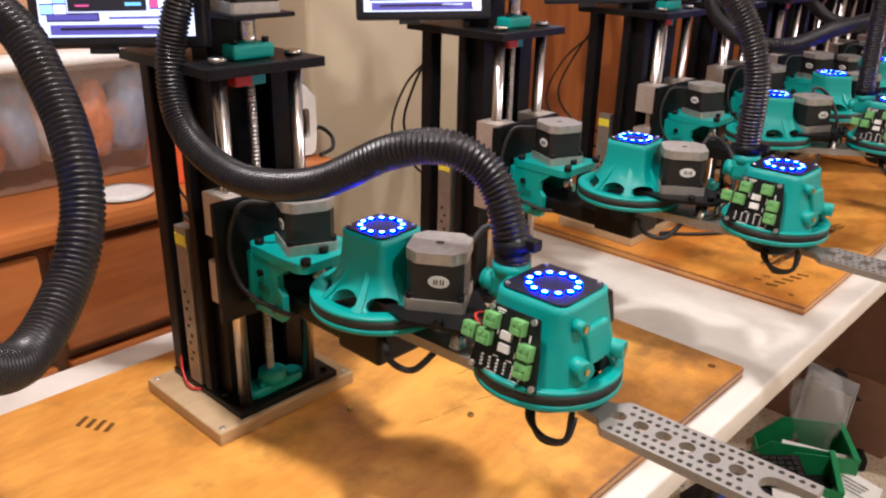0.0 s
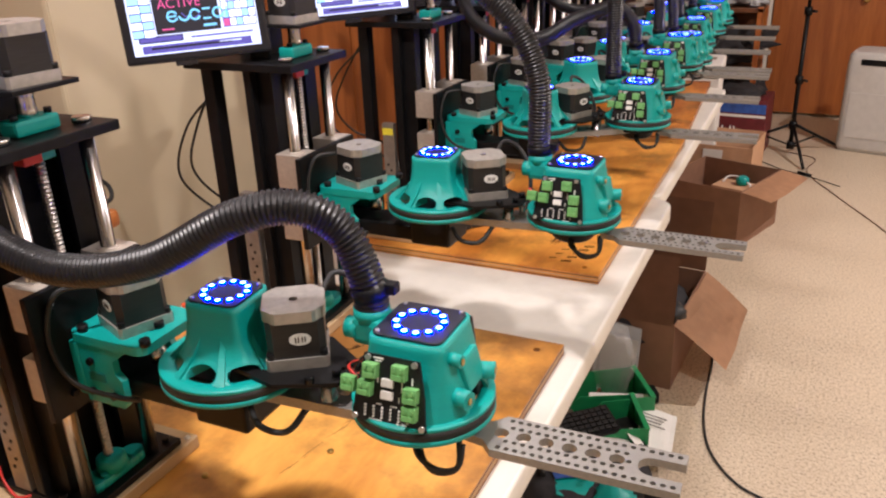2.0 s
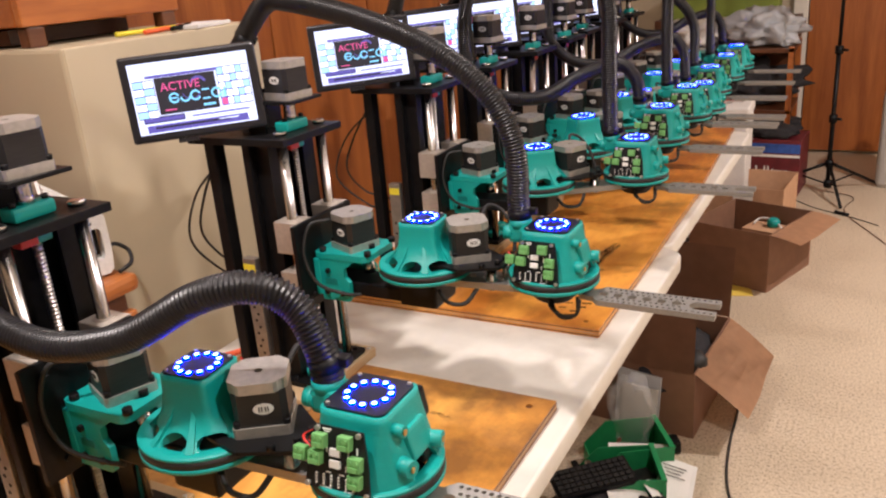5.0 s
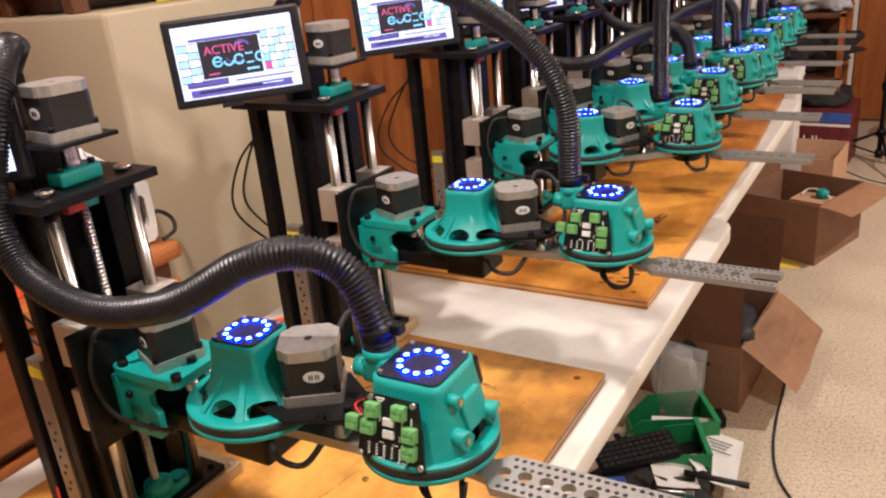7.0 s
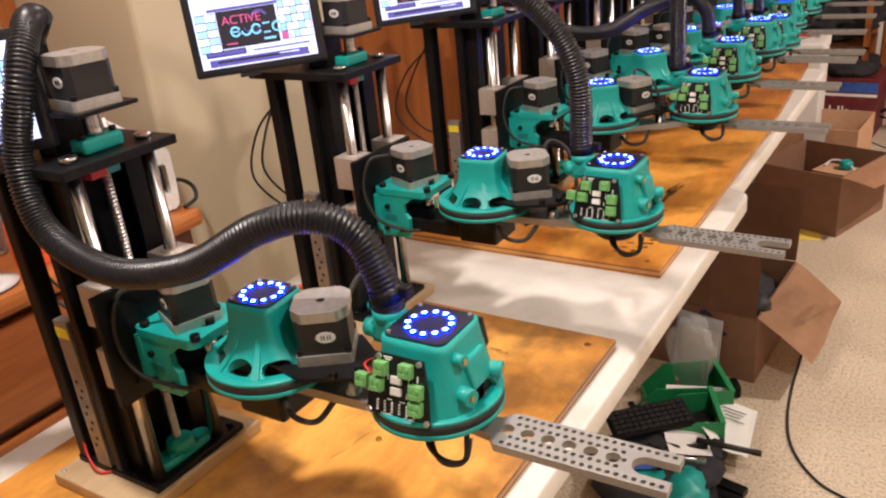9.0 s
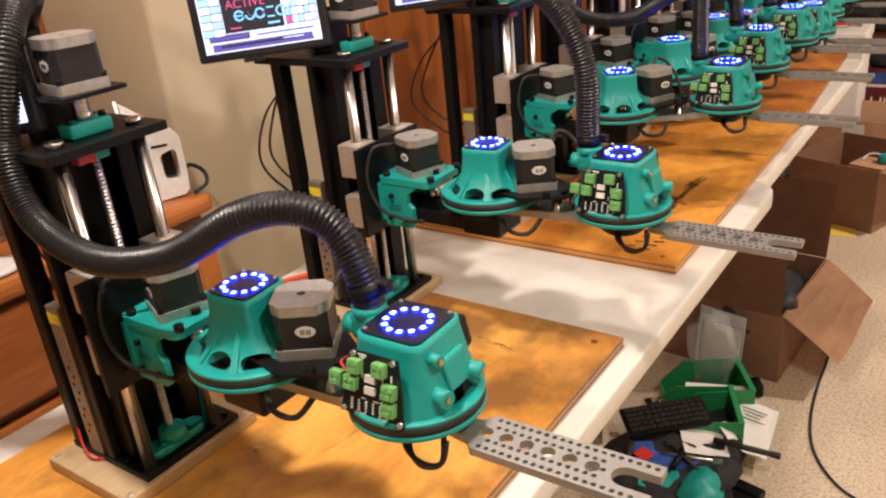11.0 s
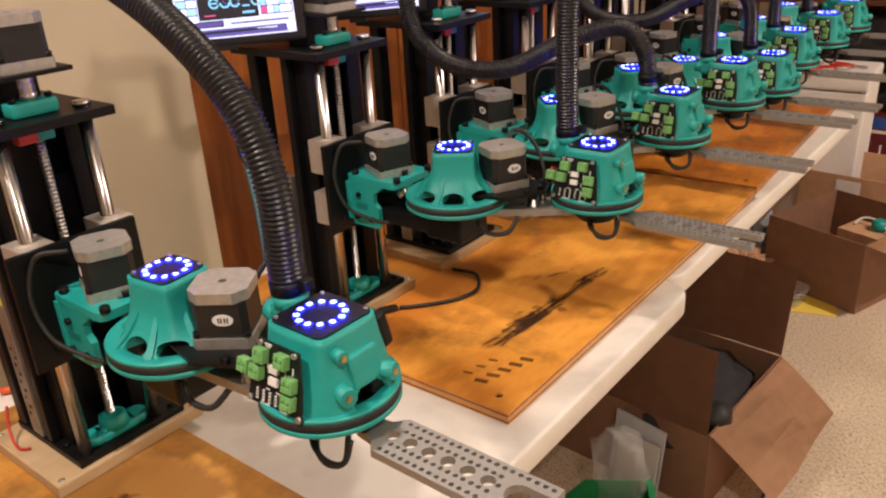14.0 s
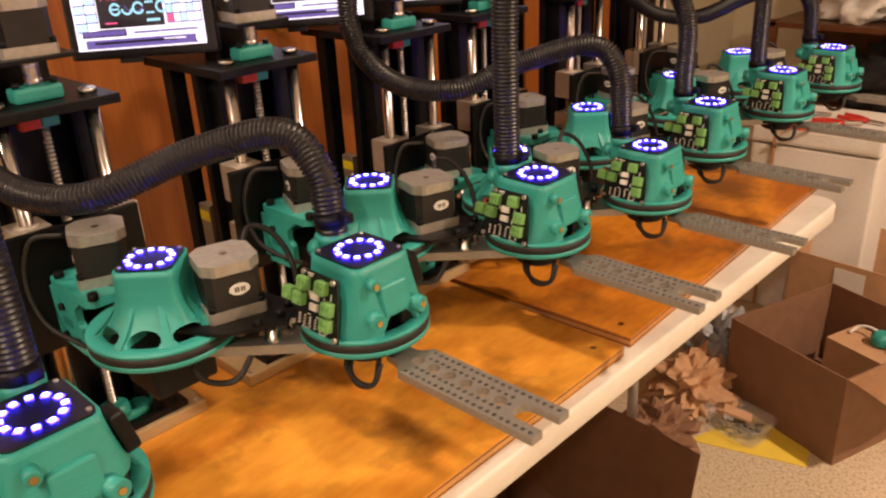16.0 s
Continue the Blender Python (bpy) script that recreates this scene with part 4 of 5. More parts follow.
    for x, z in ((0.128, 0.204), (0.157, 0.204), (0.133, 0.240)):
        P("gusset_bolt", lambda bm: add_cyl(bm, (0, -0.004, 0), (0, 0, 0), 0.0042, seg=10), BLACK, m=pose(x, -0.0522, z), name="bolt", parent=sb)
    # flat plate, nothing is cut: the slot's shade is in its colour
    P("bracket_slot", lambda bm: add_box(bm, (0.137, -0.0524, 0.222), (0.022, 0.0008, 0.010)), TEAL_SHADE, name="recess", parent=sb)
    P("bracket_foot", lambda bm: add_box(bm, (0.137, -0.01, 0.199), (0.034, 0.066, 0.010), bevel=0.002), TEAL, parent=sb)
    for x, y in ((0.205, -0.045), (0.205, 0.026), (0.122, -0.045), (0.19, -0.01)):
        P("bracket_bolt", lambda bm: add_cyl(bm, (0, 0, 0.268), (0, 0, 0.2755), 0.0055, seg=10), BLACK, m=c @ pose(x, y, 0), name="bolt")
    P("shoulder_pinion", lambda bm: lathe(bm, [(0.009, 0.228), (0.009, 0.242), (0.0075, 0.243), (0.0075, 0.259)], 20, c=(0.182, -0.010)), STEEL, "steel belt pinion", m=c)
    motor(t, c @ pose(0.160, -0.010, 0.2685, 0, 0, -22), "shoulder_motor")
    P("shoulder_cable", lambda bm: sweep(bm, even(spline([(0.135, -0.035, 0.318), (0.115, -0.062, 0.315), (0.108, -0.075, 0.27), (0.125, -0.072, 0.225), (0.16, -0.055, 0.205), (0.19, -0.05, 0.205)], 60), 0.005), 0.0028, 8), RUBBER, "black cable", m=c)
    P("arm_beam", lambda bm: (add_box(bm, (0.20, -0.012, 0.208), (0.17, 0.055, 0.022), bevel=0.003), add_box(bm, (0.289, -0.016, 0.2215), (0.062, 0.066, 0.050), bevel=0.004)), BLACK, m=c)
    # upper arm
    A1 = c @ pose(0.290, -0.016, 0.2390, 0, 0, a1)
    p1 = P("shoulder_pulley", g_tower1, TEAL, "teal printed pulley tower", m=A1)
    for n in range(8):
        P("rib", g_rib, TEAL, parent=p1, m=pose(0, 0, 0, 0, 0, 22.5 + 45 * n))
    P("shoulder_rim", lambda bm: g_rim(bm, 1.13), TEAL, parent=p1, name="pulley_rim")
    P("shoulder_belt", lambda bm: g_belt(bm, 1.13), RUBBER, parent=p1, name="drive_belt")
    led_ring(p1)
    P("forearm_link", g_link, ALU, "milled aluminium link", m=A1)
    P("elbow_plate", lambda bm: plate(bm, [(0.02, -0.03), (0.07, -0.045), (0.125, -0.024), (0.132, 0.012), (0.08, 0.05), (0.03, 0.03)], [circle(0.118, 0.0, 0.003, 8)], 0.0245, 0.0285), BLACK, m=A1)
    motor(t, A1 @ pose(0.066, 0.010, 0.0285, 0, 0, 30), "elbow_motor")
    for x, y in ((0.118, -0.012), (0.122, 0.008), (0.10, -0.030)):
        P("elbow_bolt", lambda bm: add_cyl(bm, (0, 0, 0.0285), (0, 0, 0.0355), 0.0045, seg=10), BLACK, m=A1 @ pose(x, y, 0), name="bolt")
    P("elbow_pinion", lambda bm: (lathe(bm, [(0.009, -0.010), (0.009, 0.006), (0.0075, 0.007), (0.0075, 0.025)], 20, c=(0.108, -0.012)), lathe(bm, [(0.005, -0.010), (0.005, 0.025)], 14, c=(0.122, 0.01))), STEEL, "steel belt pinion", m=A1)
    P("elbow_cable", lambda bm: sweep(bm, even(spline([(0.075, 0.04, 0.075), (0.08, 0.062, 0.092), (0.10, 0.066, 0.085), (0.118, 0.06, 0.06), (0.125, 0.045, 0.03), (0.12, 0.03, 0.0)], 60), 0.005), 0.003, 8), RUBBER, "black cable", m=A1)
    P("under_cable", lambda bm: (sweep(bm, even(spline([(0.030, -0.028, -0.012), (0.045, -0.036, -0.027), (0.072, -0.034, -0.028), (0.086, -0.020, -0.010), (0.088, -0.014, -0.003)], 60), 0.005), 0.0032, 8)), RUBBER, "black cable loop", m=A1)
    # head
    A2 = A1 @ pose(0.197, 0, 0, 0, 0, a2 - a1)
    p2 = P("wrist_pulley", g_tower2, TEAL, "teal printed tool head", m=A2)
    P("pulley_rim", g_rim, TEAL, parent=p2)
    P("drive_belt", g_belt, RUBBER, parent=p2)
    led_ring(p2, 0.063)
    P("hose_port", g_port, TEAL, parent=p2)
    for x, y, z, d in ((0.055, -0.028, 0.040, 0.0035), (0.058, 0.024, 0.040, 0.0035), (0.047, -0.022, 0.072, 0.0025)):
        P("brass_insert", lambda bm: add_cyl(bm, (0, 0, 0), (0.0012, 0, 0), 0.003, seg=10), BRASS, m=pose(x, y, z), parent=p2)
    P("inner_switch", lambda bm: add_box(bm, (0.038, 0.02, 0.030), (0.02, 0.03, 0.014), bevel=0.002), BLACK, parent=p2, m=None)
    P("camera_box", lambda bm: add_box(bm, (0.018, 0.046, 0.060), (0.022, 0.012, 0.034), bevel=0.003, rx=14), BLACK, parent=p2)
    circuit_board(p2, pose(-0.005, -0.0505, 0.0500, -14, 0, 0))
    P("red_wires", lambda bm: [sweep(bm, even(spline([(-0.036, -0.045 + 0.004 * k, 0.05), (-0.052, -0.036 + 0.003 * k, 0.055 - 0.004 * k), (-0.058, -0.01, 0.045), (-0.062, 0.01, 0.03 + 0.003 * k)], 30), 0.004), 0.0013, 6, mi=k % 2) for k in range(4)], [REDM, RUBBER], parent=p2)
    P("turntable", lambda bm: lathe(bm, [(0.024, -0.020), (0.029, -0.016), (0.029, -0.008), (0.044, -0.004), (0.044, 0.008)], 32), BLACK, parent=p2)
    P("gripper_fork", g_fork, ALU, "perforated milled aluminium fork plate", m=A2)
    P("head_cable", lambda bm: [sweep(bm, even(spline([(0.002, -0.026 + k * 0.006, -0.010), (0.008 + 0.005 * k, -0.034, -0.021 - 0.003 * k), (0.026, -0.036, -0.030 - 0.003 * k), (0.044, -0.032, -0.026), (0.046 - 0.004 * k, -0.022, -0.004)], 60), 0.004), 0.0026, 8) for k in range(2)], RUBBER, "black cable loop", m=A2)
    # hose: from the mast to the port, in the robot's own frame
    end = A2 @ Vector((-0.053, 0.012, 0.086))
    up = A2 @ Vector((-0.055, 0.012, 0.112))
    pts = [Vector((-0.030, 0.02, 0.585))] + [Vector(p) for p in hose(end)] + [up, end]
    part("air_hose", hose_mesh(pts), HOSE, t, "black corrugated air hose")
    cl = bm_new()
    pc = spline(pts, 200)[186]
    d = (spline(pts, 200)[190] - spline(pts, 200)[182]).normalized()
    add_cyl(cl, pc - d * 0.006, pc + d * 0.006, 0.0168, seg=20)
    add_box(cl, pc + Vector((0.018, 0.004, 0.004)), (0.014, 0.012, 0.010), bevel=0.002)
    part("cable_tie", cl, BLACK, t)
    return t


def hose_loop(end):              # sags in front of the column, then arches over to the head
    return [(0.012, -0.015, 0.582), (0.041, -0.055, 0.539), (0.031, -0.078, 0.450), (0.062, -0.088, 0.380), (0.152, -0.085, 0.347), (0.248, -0.065, 0.358),
            (end.x - 0.105, end.y - 0.045, 0.400), (end.x - 0.055, end.y - 0.022, 0.409), (end.x - 0.022, end.y - 0.004, 0.386)]


def hose_arch(end):              # rises from the mast and falls in one arch to the head
    return [(0.03, 0.012, 0.635), (0.09, 0.0, 0.636), (0.21, 0.3 * end.y, 0.605), (end.x - 0.115, 0.55 * end.y, 0.560), (end.x - 0.04, 0.85 * end.y, 0.500), (end.x - 0.005, end.y, 0.430)]


def hose_drop(end):              # goes up out of the way and drops straight on to the head
    return [(0.02, 0.0, 0.66), (0.12, 0.1 * end.y, 0.73), (end.x - 0.10, 0.5 * end.y, 0.735), (end.x - 0.03, 0.85 * end.y, 0.68), (end.x - 0.006, end.y, 0.58), (end.x - 0.004, end.y, 0.46)]


def hose_low(end):               # hangs down beside the column and arches low to the head
    return [(0.03, -0.03, 0.62), (0.035, -0.075, 0.53), (0.05, -0.085, 0.44), (0.115, -0.075, 0.383), (0.20, -0.03, 0.372), (end.x - 0.12, 0.45 * end.y, 0.405), (end.x - 0.05, 0.9 * end.y, 0.424), (end.x - 0.012, end.y, 0.39)]


def hose_bulge(end):             # swings out past the head and falls back on to it
    return [(0.05, 0.12, 0.585), (0.148, 0.186, 0.518), (0.20, 0.196, 0.465), (0.240, 0.191, 0.417), (0.264, 0.178, 0.376), (0.288, 0.148, 0.338), (0.330, 0.100, 0.322), (0.390, 0.040, 0.362)]


ROBOTS = [(-0.546, 4, 8, hose_bulge, 0), (-0.082, 3, 1, hose_loop, -0.013), (0.382, 5, -1, hose_arch, -0.005), (0.845, 33, 0, hose_drop, -0.005), (1.126, 44, 0, hose_low, 0),
          (1.403, 44, 0, hose_drop, 0), (1.68, 43, 0, hose_low, -0.035, -0.012), (1.90, 44, 0, hose_arch, -0.020, -0.03), (2.20, 44, 0, hose_drop, -0.022, -0.035), (2.47, 44, 0, hose_low, -0.022, -0.04)]

for row in ROBOTS:
    robot(*row)


# ---- things on the floor beside the tables ----
def open_box(name, label, x0, x1, y0, y1, h, material, flaps, rz=0.0, z=0.0, wall=0.004, group="cardboard boxes"):
    """An open cardboard box with walls of real thickness. flaps: side -> (length, degrees it leans outward from upright)."""
    cx, cy = (x0 + x1) / 2, (y0 + y1) / 2
    w, d = x1 - x0, y1 - y0
    t = thing(name, label, "box", pose(cx, cy, z, 0, 0, rz), group)
    b = bm_new(); add_box(b, (0, 0, wall / 2), (w - 2 * wall, d - 2 * wall, wall))
    part("bottom", b, material, t)
    for side in ("e", "w", "n", "s"):
        b = bm_new()
        if side in "ew":
            add_box(b, ((w / 2 - wall / 2) * (1 if side == "e" else -1), 0, h / 2), (wall, d, h))
        else:
            add_box(b, (0, (d / 2 - wall / 2) * (1 if side == "n" else -1), h / 2), (w - 2 * wall, wall, h))
        part("side_panel", b, material, t)
        if side in flaps:
            L, ang = flaps[side]
            b = bm_new()
            n = 5
            span = d if side in "ew" else w
            rows = []
            for k in range(n + 1):
                u = k / n
                a = radians(ang) * (0.97 + 0.06 * u)
                rows.append((math.sin(a) * L * u, math.cos(a) * L * u))
            vs = []
            for o, up in rows:
                r = []
                for s in (-0.5, -0.17, 0.17, 0.5):
                    off = o + 0.006 * math.sin(s * 5 + o * 20)
                    if side == "e": r.append((w / 2 + off, s * span * 0.985, h + up))
                    if side == "w": r.append((-w / 2 - off, s * span * 0.985, h + up))
                    if side == "n": r.append((s * span * 0.985, d / 2 + off, h + up))
                    if side == "s": r.append((s * span * 0.985, -d / 2 - off, h + up))
                vs.append([b.verts.new(p) for p in r])
            for i in range(n):
                for j in range(3):
                    b.faces.new((vs[i][j], vs[i][j + 1], vs[i + 1][j + 1], vs[i + 1][j]))
            bmesh.ops.solidify(b, geom=list(b.faces), thickness=wall)
            # east flaps always take the tan, lighter than a brown box's other panels
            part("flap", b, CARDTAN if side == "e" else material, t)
    return t


def lumps(bm, c, s, seed, amp=0.35, seg=3, freq=2.2):
    """A crumpled heap: a subdivided cube pushed about by noise."""
    r = bmesh.ops.create_icosphere(bm, subdivisions=seg, radius=1.0)
    for v in r["verts"]:
        n = v.co.normalized()
        k = 1 + amp * noise.noise(n * freq + Vector((seed, seed * 2, 0))) + amp * 0.5 * noise.noise(n * freq * 3 + Vector((0, seed, 5)))
        q = n * k
        v.co = Vector((c[0] + q.x * s[0], c[1] + q.y * s[1], c[2] + max(q.z, -0.75) * s[2]))
    for f in bm.faces:
        f.smooth = True
    return bm


open_box("cardboard_box", "open brown cardboard box with flaps up, full of dark cloth", -0.42, -0.026, 1.408, 1.805, 0.205, CARDBOARD, {"e": (0.176, 123), "n": (0.22, 12), "s": (0.20, -4)}, rz=-4)
b = bm_new(); lumps(b, (-0.19, 1.60, 0.135), (0.17, 0.20, 0.10), 3.1)
solid("dark_blanket", b, DARKCLOTH, "dark blanket crumpled in a box", "blanket")
b = bm_new(); lumps(b, (-0.055, 1.47, 0.205), (0.035, 0.04, 0.03), 8.1, seg=2)
solid("dark_bag", b, RUBBER, "small black bag on the dark cloth", "bag")
AREA[:] = -0.066, -0.077
open_box("cardboard_box", "open brown cardboard box with a teal gadget inside", -0.186, 0.154, 2.625, 3.005, 0.238, CARDBOARD, {"e": (0.12, 95)}, rz=-19)
b = bm_new(); lathe(b, [(0.022, 0.165), (0.026, 0.172), (0.026, 0.19), (0.015, 0.2)], 20, c=(0.06, 2.92)); add_box(b, (0.04, 2.91, 0.083), (0.17, 0.12, 0.158), mi=1, rz=-19)
solid("boxed_gadget", b, [TEAL, CARDTAN], "teal cap on a packed carton inside a box", "gadget")
b = bm_new(); sweep(b, even(spline([(-0.02, 2.93, 0.167), (0.0, 2.95, 0.185), (0.04, 2.94, 0.19), (0.085, 2.90, 0.178), (0.10, 2.875, 0.167)], 60), 0.006), 0.004, 8)
solid("charging_lead", b, PAPER, "white charging lead lying in an open box", "lead")
AREA[:] = -0.115, -0.03
t = open_box("cardboard_box", "tan cardboard box with a white label", -0.20, 0.14, 3.07, 3.40, 0.27, CARDTAN, {"w": (0.10, 40)}, rz=-5)
b = bm_new(); add_box(b, (0.0, -0.1662, 0.215), (0.085, 0.0012, 0.075))
part("label", b, PAPER, t, "white paper label")


def printed_carton():
    t = thing("printed_carton", "dark red and blue printed carton with white lettering", "box", pose(0.0, 3.66, 0, 0, 0, -4))
    b = bm_new(); add_box(b, (0, 0, 0.15), (0.36, 0.28, 0.30), bevel=0.003)
    part("carton", b, mat("dark_red_print", (0.13, 0.015, 0.02), 0.5, grain=0.2, grain_scale=20), t)
    b = bm_new(); add_box(b, (0, -0.1408, 0.255), (0.355, 0.001, 0.05))
    part("blue_band", b, BLUECARD, t)
    b = bm_new(); add_box(b, (0, -0.1408, 0.215), (0.355, 0.001, 0.014))
    part("pale_band", b, PAPER, t)
    cu = bpy.data.curves.new("lettering", "FONT")
    cu.body, cu.size, cu.extrude = "Ultra", 0.085, 0.0006
    o = new("lettering", cu)
    o.parent, o.matrix_local = t, pose(-0.045, -0.1418, 0.10, 90, 0, 0)
    cu.materials.append(PAPER)


AREA[:] = -0.165, 0.36
printed_carton()
b = bm_new(); lumps(b, (0.02, 3.62, 0.325), (0.12, 0.10, 0.04), 5.0)
solid("dark_garment", b, DARKCLOTH, "dark garment lying on a carton", "garment")

AREA[:] = -0.08, 0.02
# yellow sheet, clear tub of parts, crumpled paper
b = bm_new(); plate(b, [(-0.20, 2.36), (0.055, 2.44), (0.005, 2.63), (-0.10, 2.66)], [], 0.0005, 0.0022)
solid("yellow_envelope", b, YPAPER, "yellow paper envelope lying on the floor", "envelope")


def tub(name, label, cx, cy, z, w, d, h, material, rz=0, wall=0.0025, taper=0.88, lid=None):
    t = thing(name, label, "tub", pose(cx, cy, z, 0, 0, rz))
    b = bm_new()
    rings = []
    for s, zz in ((taper, 0.0), (1.0, h - 0.008), (1.05, h - 0.008), (1.05, h)):
        rings.append([(x, y, zz) for x, y in rounded_rect(w * s, d * s, 0.02, 4)])
    inner = [[(x, y, zz) for x, y in rounded_rect(w * s - 2 * wall, d * s - 2 * wall, 0.02, 4)] for s, zz in ((1.0, h), (taper, wall))]
    loft(b, rings, False, True)
    loft(b, inner, True, False)
    part("tub_body", b, material, t)
    if lid:
        b = bm_new(); loft(b, [[(x, y, zz) for x, y in rounded_rect(w * s, d * s, 0.03, 5)] for s, zz in ((1.04, h), (1.06, h + 0.004), (1.06, h + 0.016), (1.0, h + 0.022), (0.9, h + 0.022))])
        part("lid", b, lid, t)
    return t


tub("clear_tub", "clear plastic tub of small metal parts on a yellow sheet", -0.125, 2.47, 0.0025, 0.15, 0.10, 0.055, CLEAR, -12)
b = bm_new()
rnd = random.Random(7)
for k in range(40):
    add_box(b, (-0.125 + rnd.uniform(-0.05, 0.05), 2.47 + rnd.uniform(-0.03, 0.03), 0.012 + rnd.uniform(0, 0.012)), (rnd.uniform(0.008, 0.02), rnd.uniform(0.004, 0.01), 0.006), rz=rnd.uniform(0, 180))
tagged(solid("small_parts", b, ALU, "loose grey metal parts in a clear tub", "parts"), kind="stuff")
b = bm_new(); add_box(b, (-0.135, 2.48, 0.045), (0.07, 0.035, 0.006), rz=20, ry=14)
solid("cardboard_strip", b, CARDTAN, "folded tan card in a clear tub", "card")
for cx, cy, cz, sx, sy, sz, sd, mt, lb in ((-0.28, 2.52, 0.05, 0.09, 0.12, 0.07, 1.3, CARDTAN, "crumpled brown paper bag on the floor"), (-0.26, 2.30, 0.04, 0.08, 0.09, 0.05, 6.2, CARDBOARD, "torn brown packing paper on the floor"), (-0.30, 2.72, 0.07, 0.08, 0.09, 0.09, 9.4, CLOTHGREY, "crumpled grey plastic bag on the floor")):
    b = bm_new(); lumps(b, (cx, cy, cz), (sx, sy, sz), sd, 0.75, 4, 3.4)
    for f in b.faces:
        f.smooth = False
    solid("crumpled_paper", b, mt, lb, "paper")
b = bm_new(); add_box(b, (-0.02, 1.98, 0.012), (0.05, 0.06, 0.02), bevel=0.003); add_box(b, (-0.02, 1.98, 0.028), (0.01, 0.05, 0.012), bevel=0.002)
solid("metal_bracket", b, ALU, "grey metal bracket lying on the floor", "bracket")


def picking_bin(cx, cy, z, rz, w=0.15, d=0.20, h=0.11):
    t = thing("storage_bin", "green plastic stacking bin full of odds and ends", "bin", pose(cx, cy, z, 0, 0, rz), "green bins")
    wl = 0.003
    b = bm_new(); add_box(b, (0, 0, wl / 2), (w, d, wl))
    part("bottom", b, BINGREEN, t)
    for sx in (-1, 1):
        b = bm_new()
        x = sx * (w / 2 - wl / 2)
        prof = [(-d / 2, 0), (d / 2, 0), (d / 2, h), (-d / 2 + 0.06, h), (-d / 2, h * 0.45)]
        loft(b, [[(x - wl / 2, y, zz) for y, zz in prof], [(x + wl / 2, y, zz) for y, zz in prof]], smooth=False)
        part("side_wall", b, BINGREEN, t)
    b = bm_new(); add_box(b, (0, d / 2 - wl / 2, h / 2), (w - 2 * wl, wl, h)); 
    part("back_wall", b, BINGREEN, t)
    b = bm_new(); add_box(b, (0, -d / 2 + wl / 2, h * 0.22), (w - 2 * wl, wl, h * 0.45))
    part("front_wall", b, BINGREEN, t)
    b = bm_new(); add_box(b, (0, d / 2 - 0.006, h), (w + 0.008, 0.014, 0.006), bevel=0.002)
    part("rim", b, BINGREEN, t)


AREA[:] = -0.034, 0.026
picking_bin(-0.135, 1.16, 0.0, -58)
picking_bin(-0.12, 1.03, 0.0, -64)
b = bm_new(); add_box(b, (-0.10, 1.15, 0.083), (0.16, 0.035, 0.004), rz=18, rx=8)
solid("ruler", b, PAPER, "white plastic ruler lying across a green bin", "ruler")
b = bm_new()
rnd = random.Random(11)
for k in range(30):
    add_box(b, (-0.135 + rnd.uniform(-0.06, 0.06), 1.15 + rnd.uniform(-0.05, 0.04), 0.03 + rnd.uniform(0, 0.03)), (rnd.uniform(0.01, 0.06), 0.008, 0.008), rz=rnd.uniform(0, 180), ry=rnd.uniform(-30, 30), bevel=0.001)
tagged(solid("bin_clutter", b, DARKWOOD, "dark odds and ends heaped in a green bin", "clutter"), kind="stuff")


def keyboard():
    t = thing("keyboard", "black computer keyboard lying on a green bin", "keyboard", pose(-0.165, 0.955, 0.105, 6, -4, 38))
    b = bm_new(); add_box(b, (0, 0, 0), (0.20, 0.095, 0.012), bevel=0.003)
    part("case", b, BLACK, t)
    key = cached("key", lambda bm: add_box(bm, (0, 0, 0.008), (0.0125, 0.0125, 0.006), bevel=0.001), RUBBER)
    for i in range(12):
        for j in range(5):
            part("key", key, None, t, m=pose(-0.0855 + 0.0155 * i, -0.034 + 0.0165 * j, 0))


keyboard()
for lb, c, s, rz, rx, ry, mt in (("white printed invoice lying over clutter", (0.009, 1.072, 0.055), (0.09, 0.172, 0.0012), 6, 6, 12, PAPER), ("white paper card lying on clutter", (-0.065, 0.93, 0.085), (0.10, 0.08, 0.0015), 30, 5, 10, PAPER),
                                 ("blue and white printed leaflet", (-0.13, 0.86, 0.075), (0.14, 0.09, 0.002), 34, 3, 4, BLUECARD), ("teal printed leaflet lying on clutter", (-0.10, 0.80, 0.066), (0.13, 0.08, 0.002), 20, 2, 5, TEAL),
                                 ("crumpled white receipt on the clutter", (-0.03, 0.99, 0.09), (0.035, 0.05, 0.0015), 60, 20, 22, PAPER)):
    b = bm_new()
    g = bmesh.ops.create_grid(b, x_segments=8, y_segments=8, size=0.5)
    for v in g["verts"]:
        v.co = Vector((v.co.x * s[0], v.co.y * s[1], 0.004 * noise.noise(Vector((v.co.x * 3, v.co.y * 3, c[0] * 50)))))
    bmesh.ops.solidify(b, geom=list(b.faces), thickness=s[2])
    sh = thing("paper_sheet", lb, "paper", pose(*c, rx, ry, rz), "loose papers")
    part("sheet", b, mt, sh)
    if mt is PAPER and s[1] > 0.1:
        for k in range(4):
            b = bm_new(); add_box(b, (-0.01, 0.055 - 0.012 * k, 0.0045), (0.06 - 0.012 * (k % 3), 0.0025, 0.0006))
            part("print_line", b, INK, sh)
b = bm_new(); lumps(b, (-0.12, 0.90, 0.035), (0.14, 0.20, 0.045), 2.7, 0.5)
solid("dark_jacket", b, DARKCLOTH, "dark jacket bundled under the table edge", "jacket")
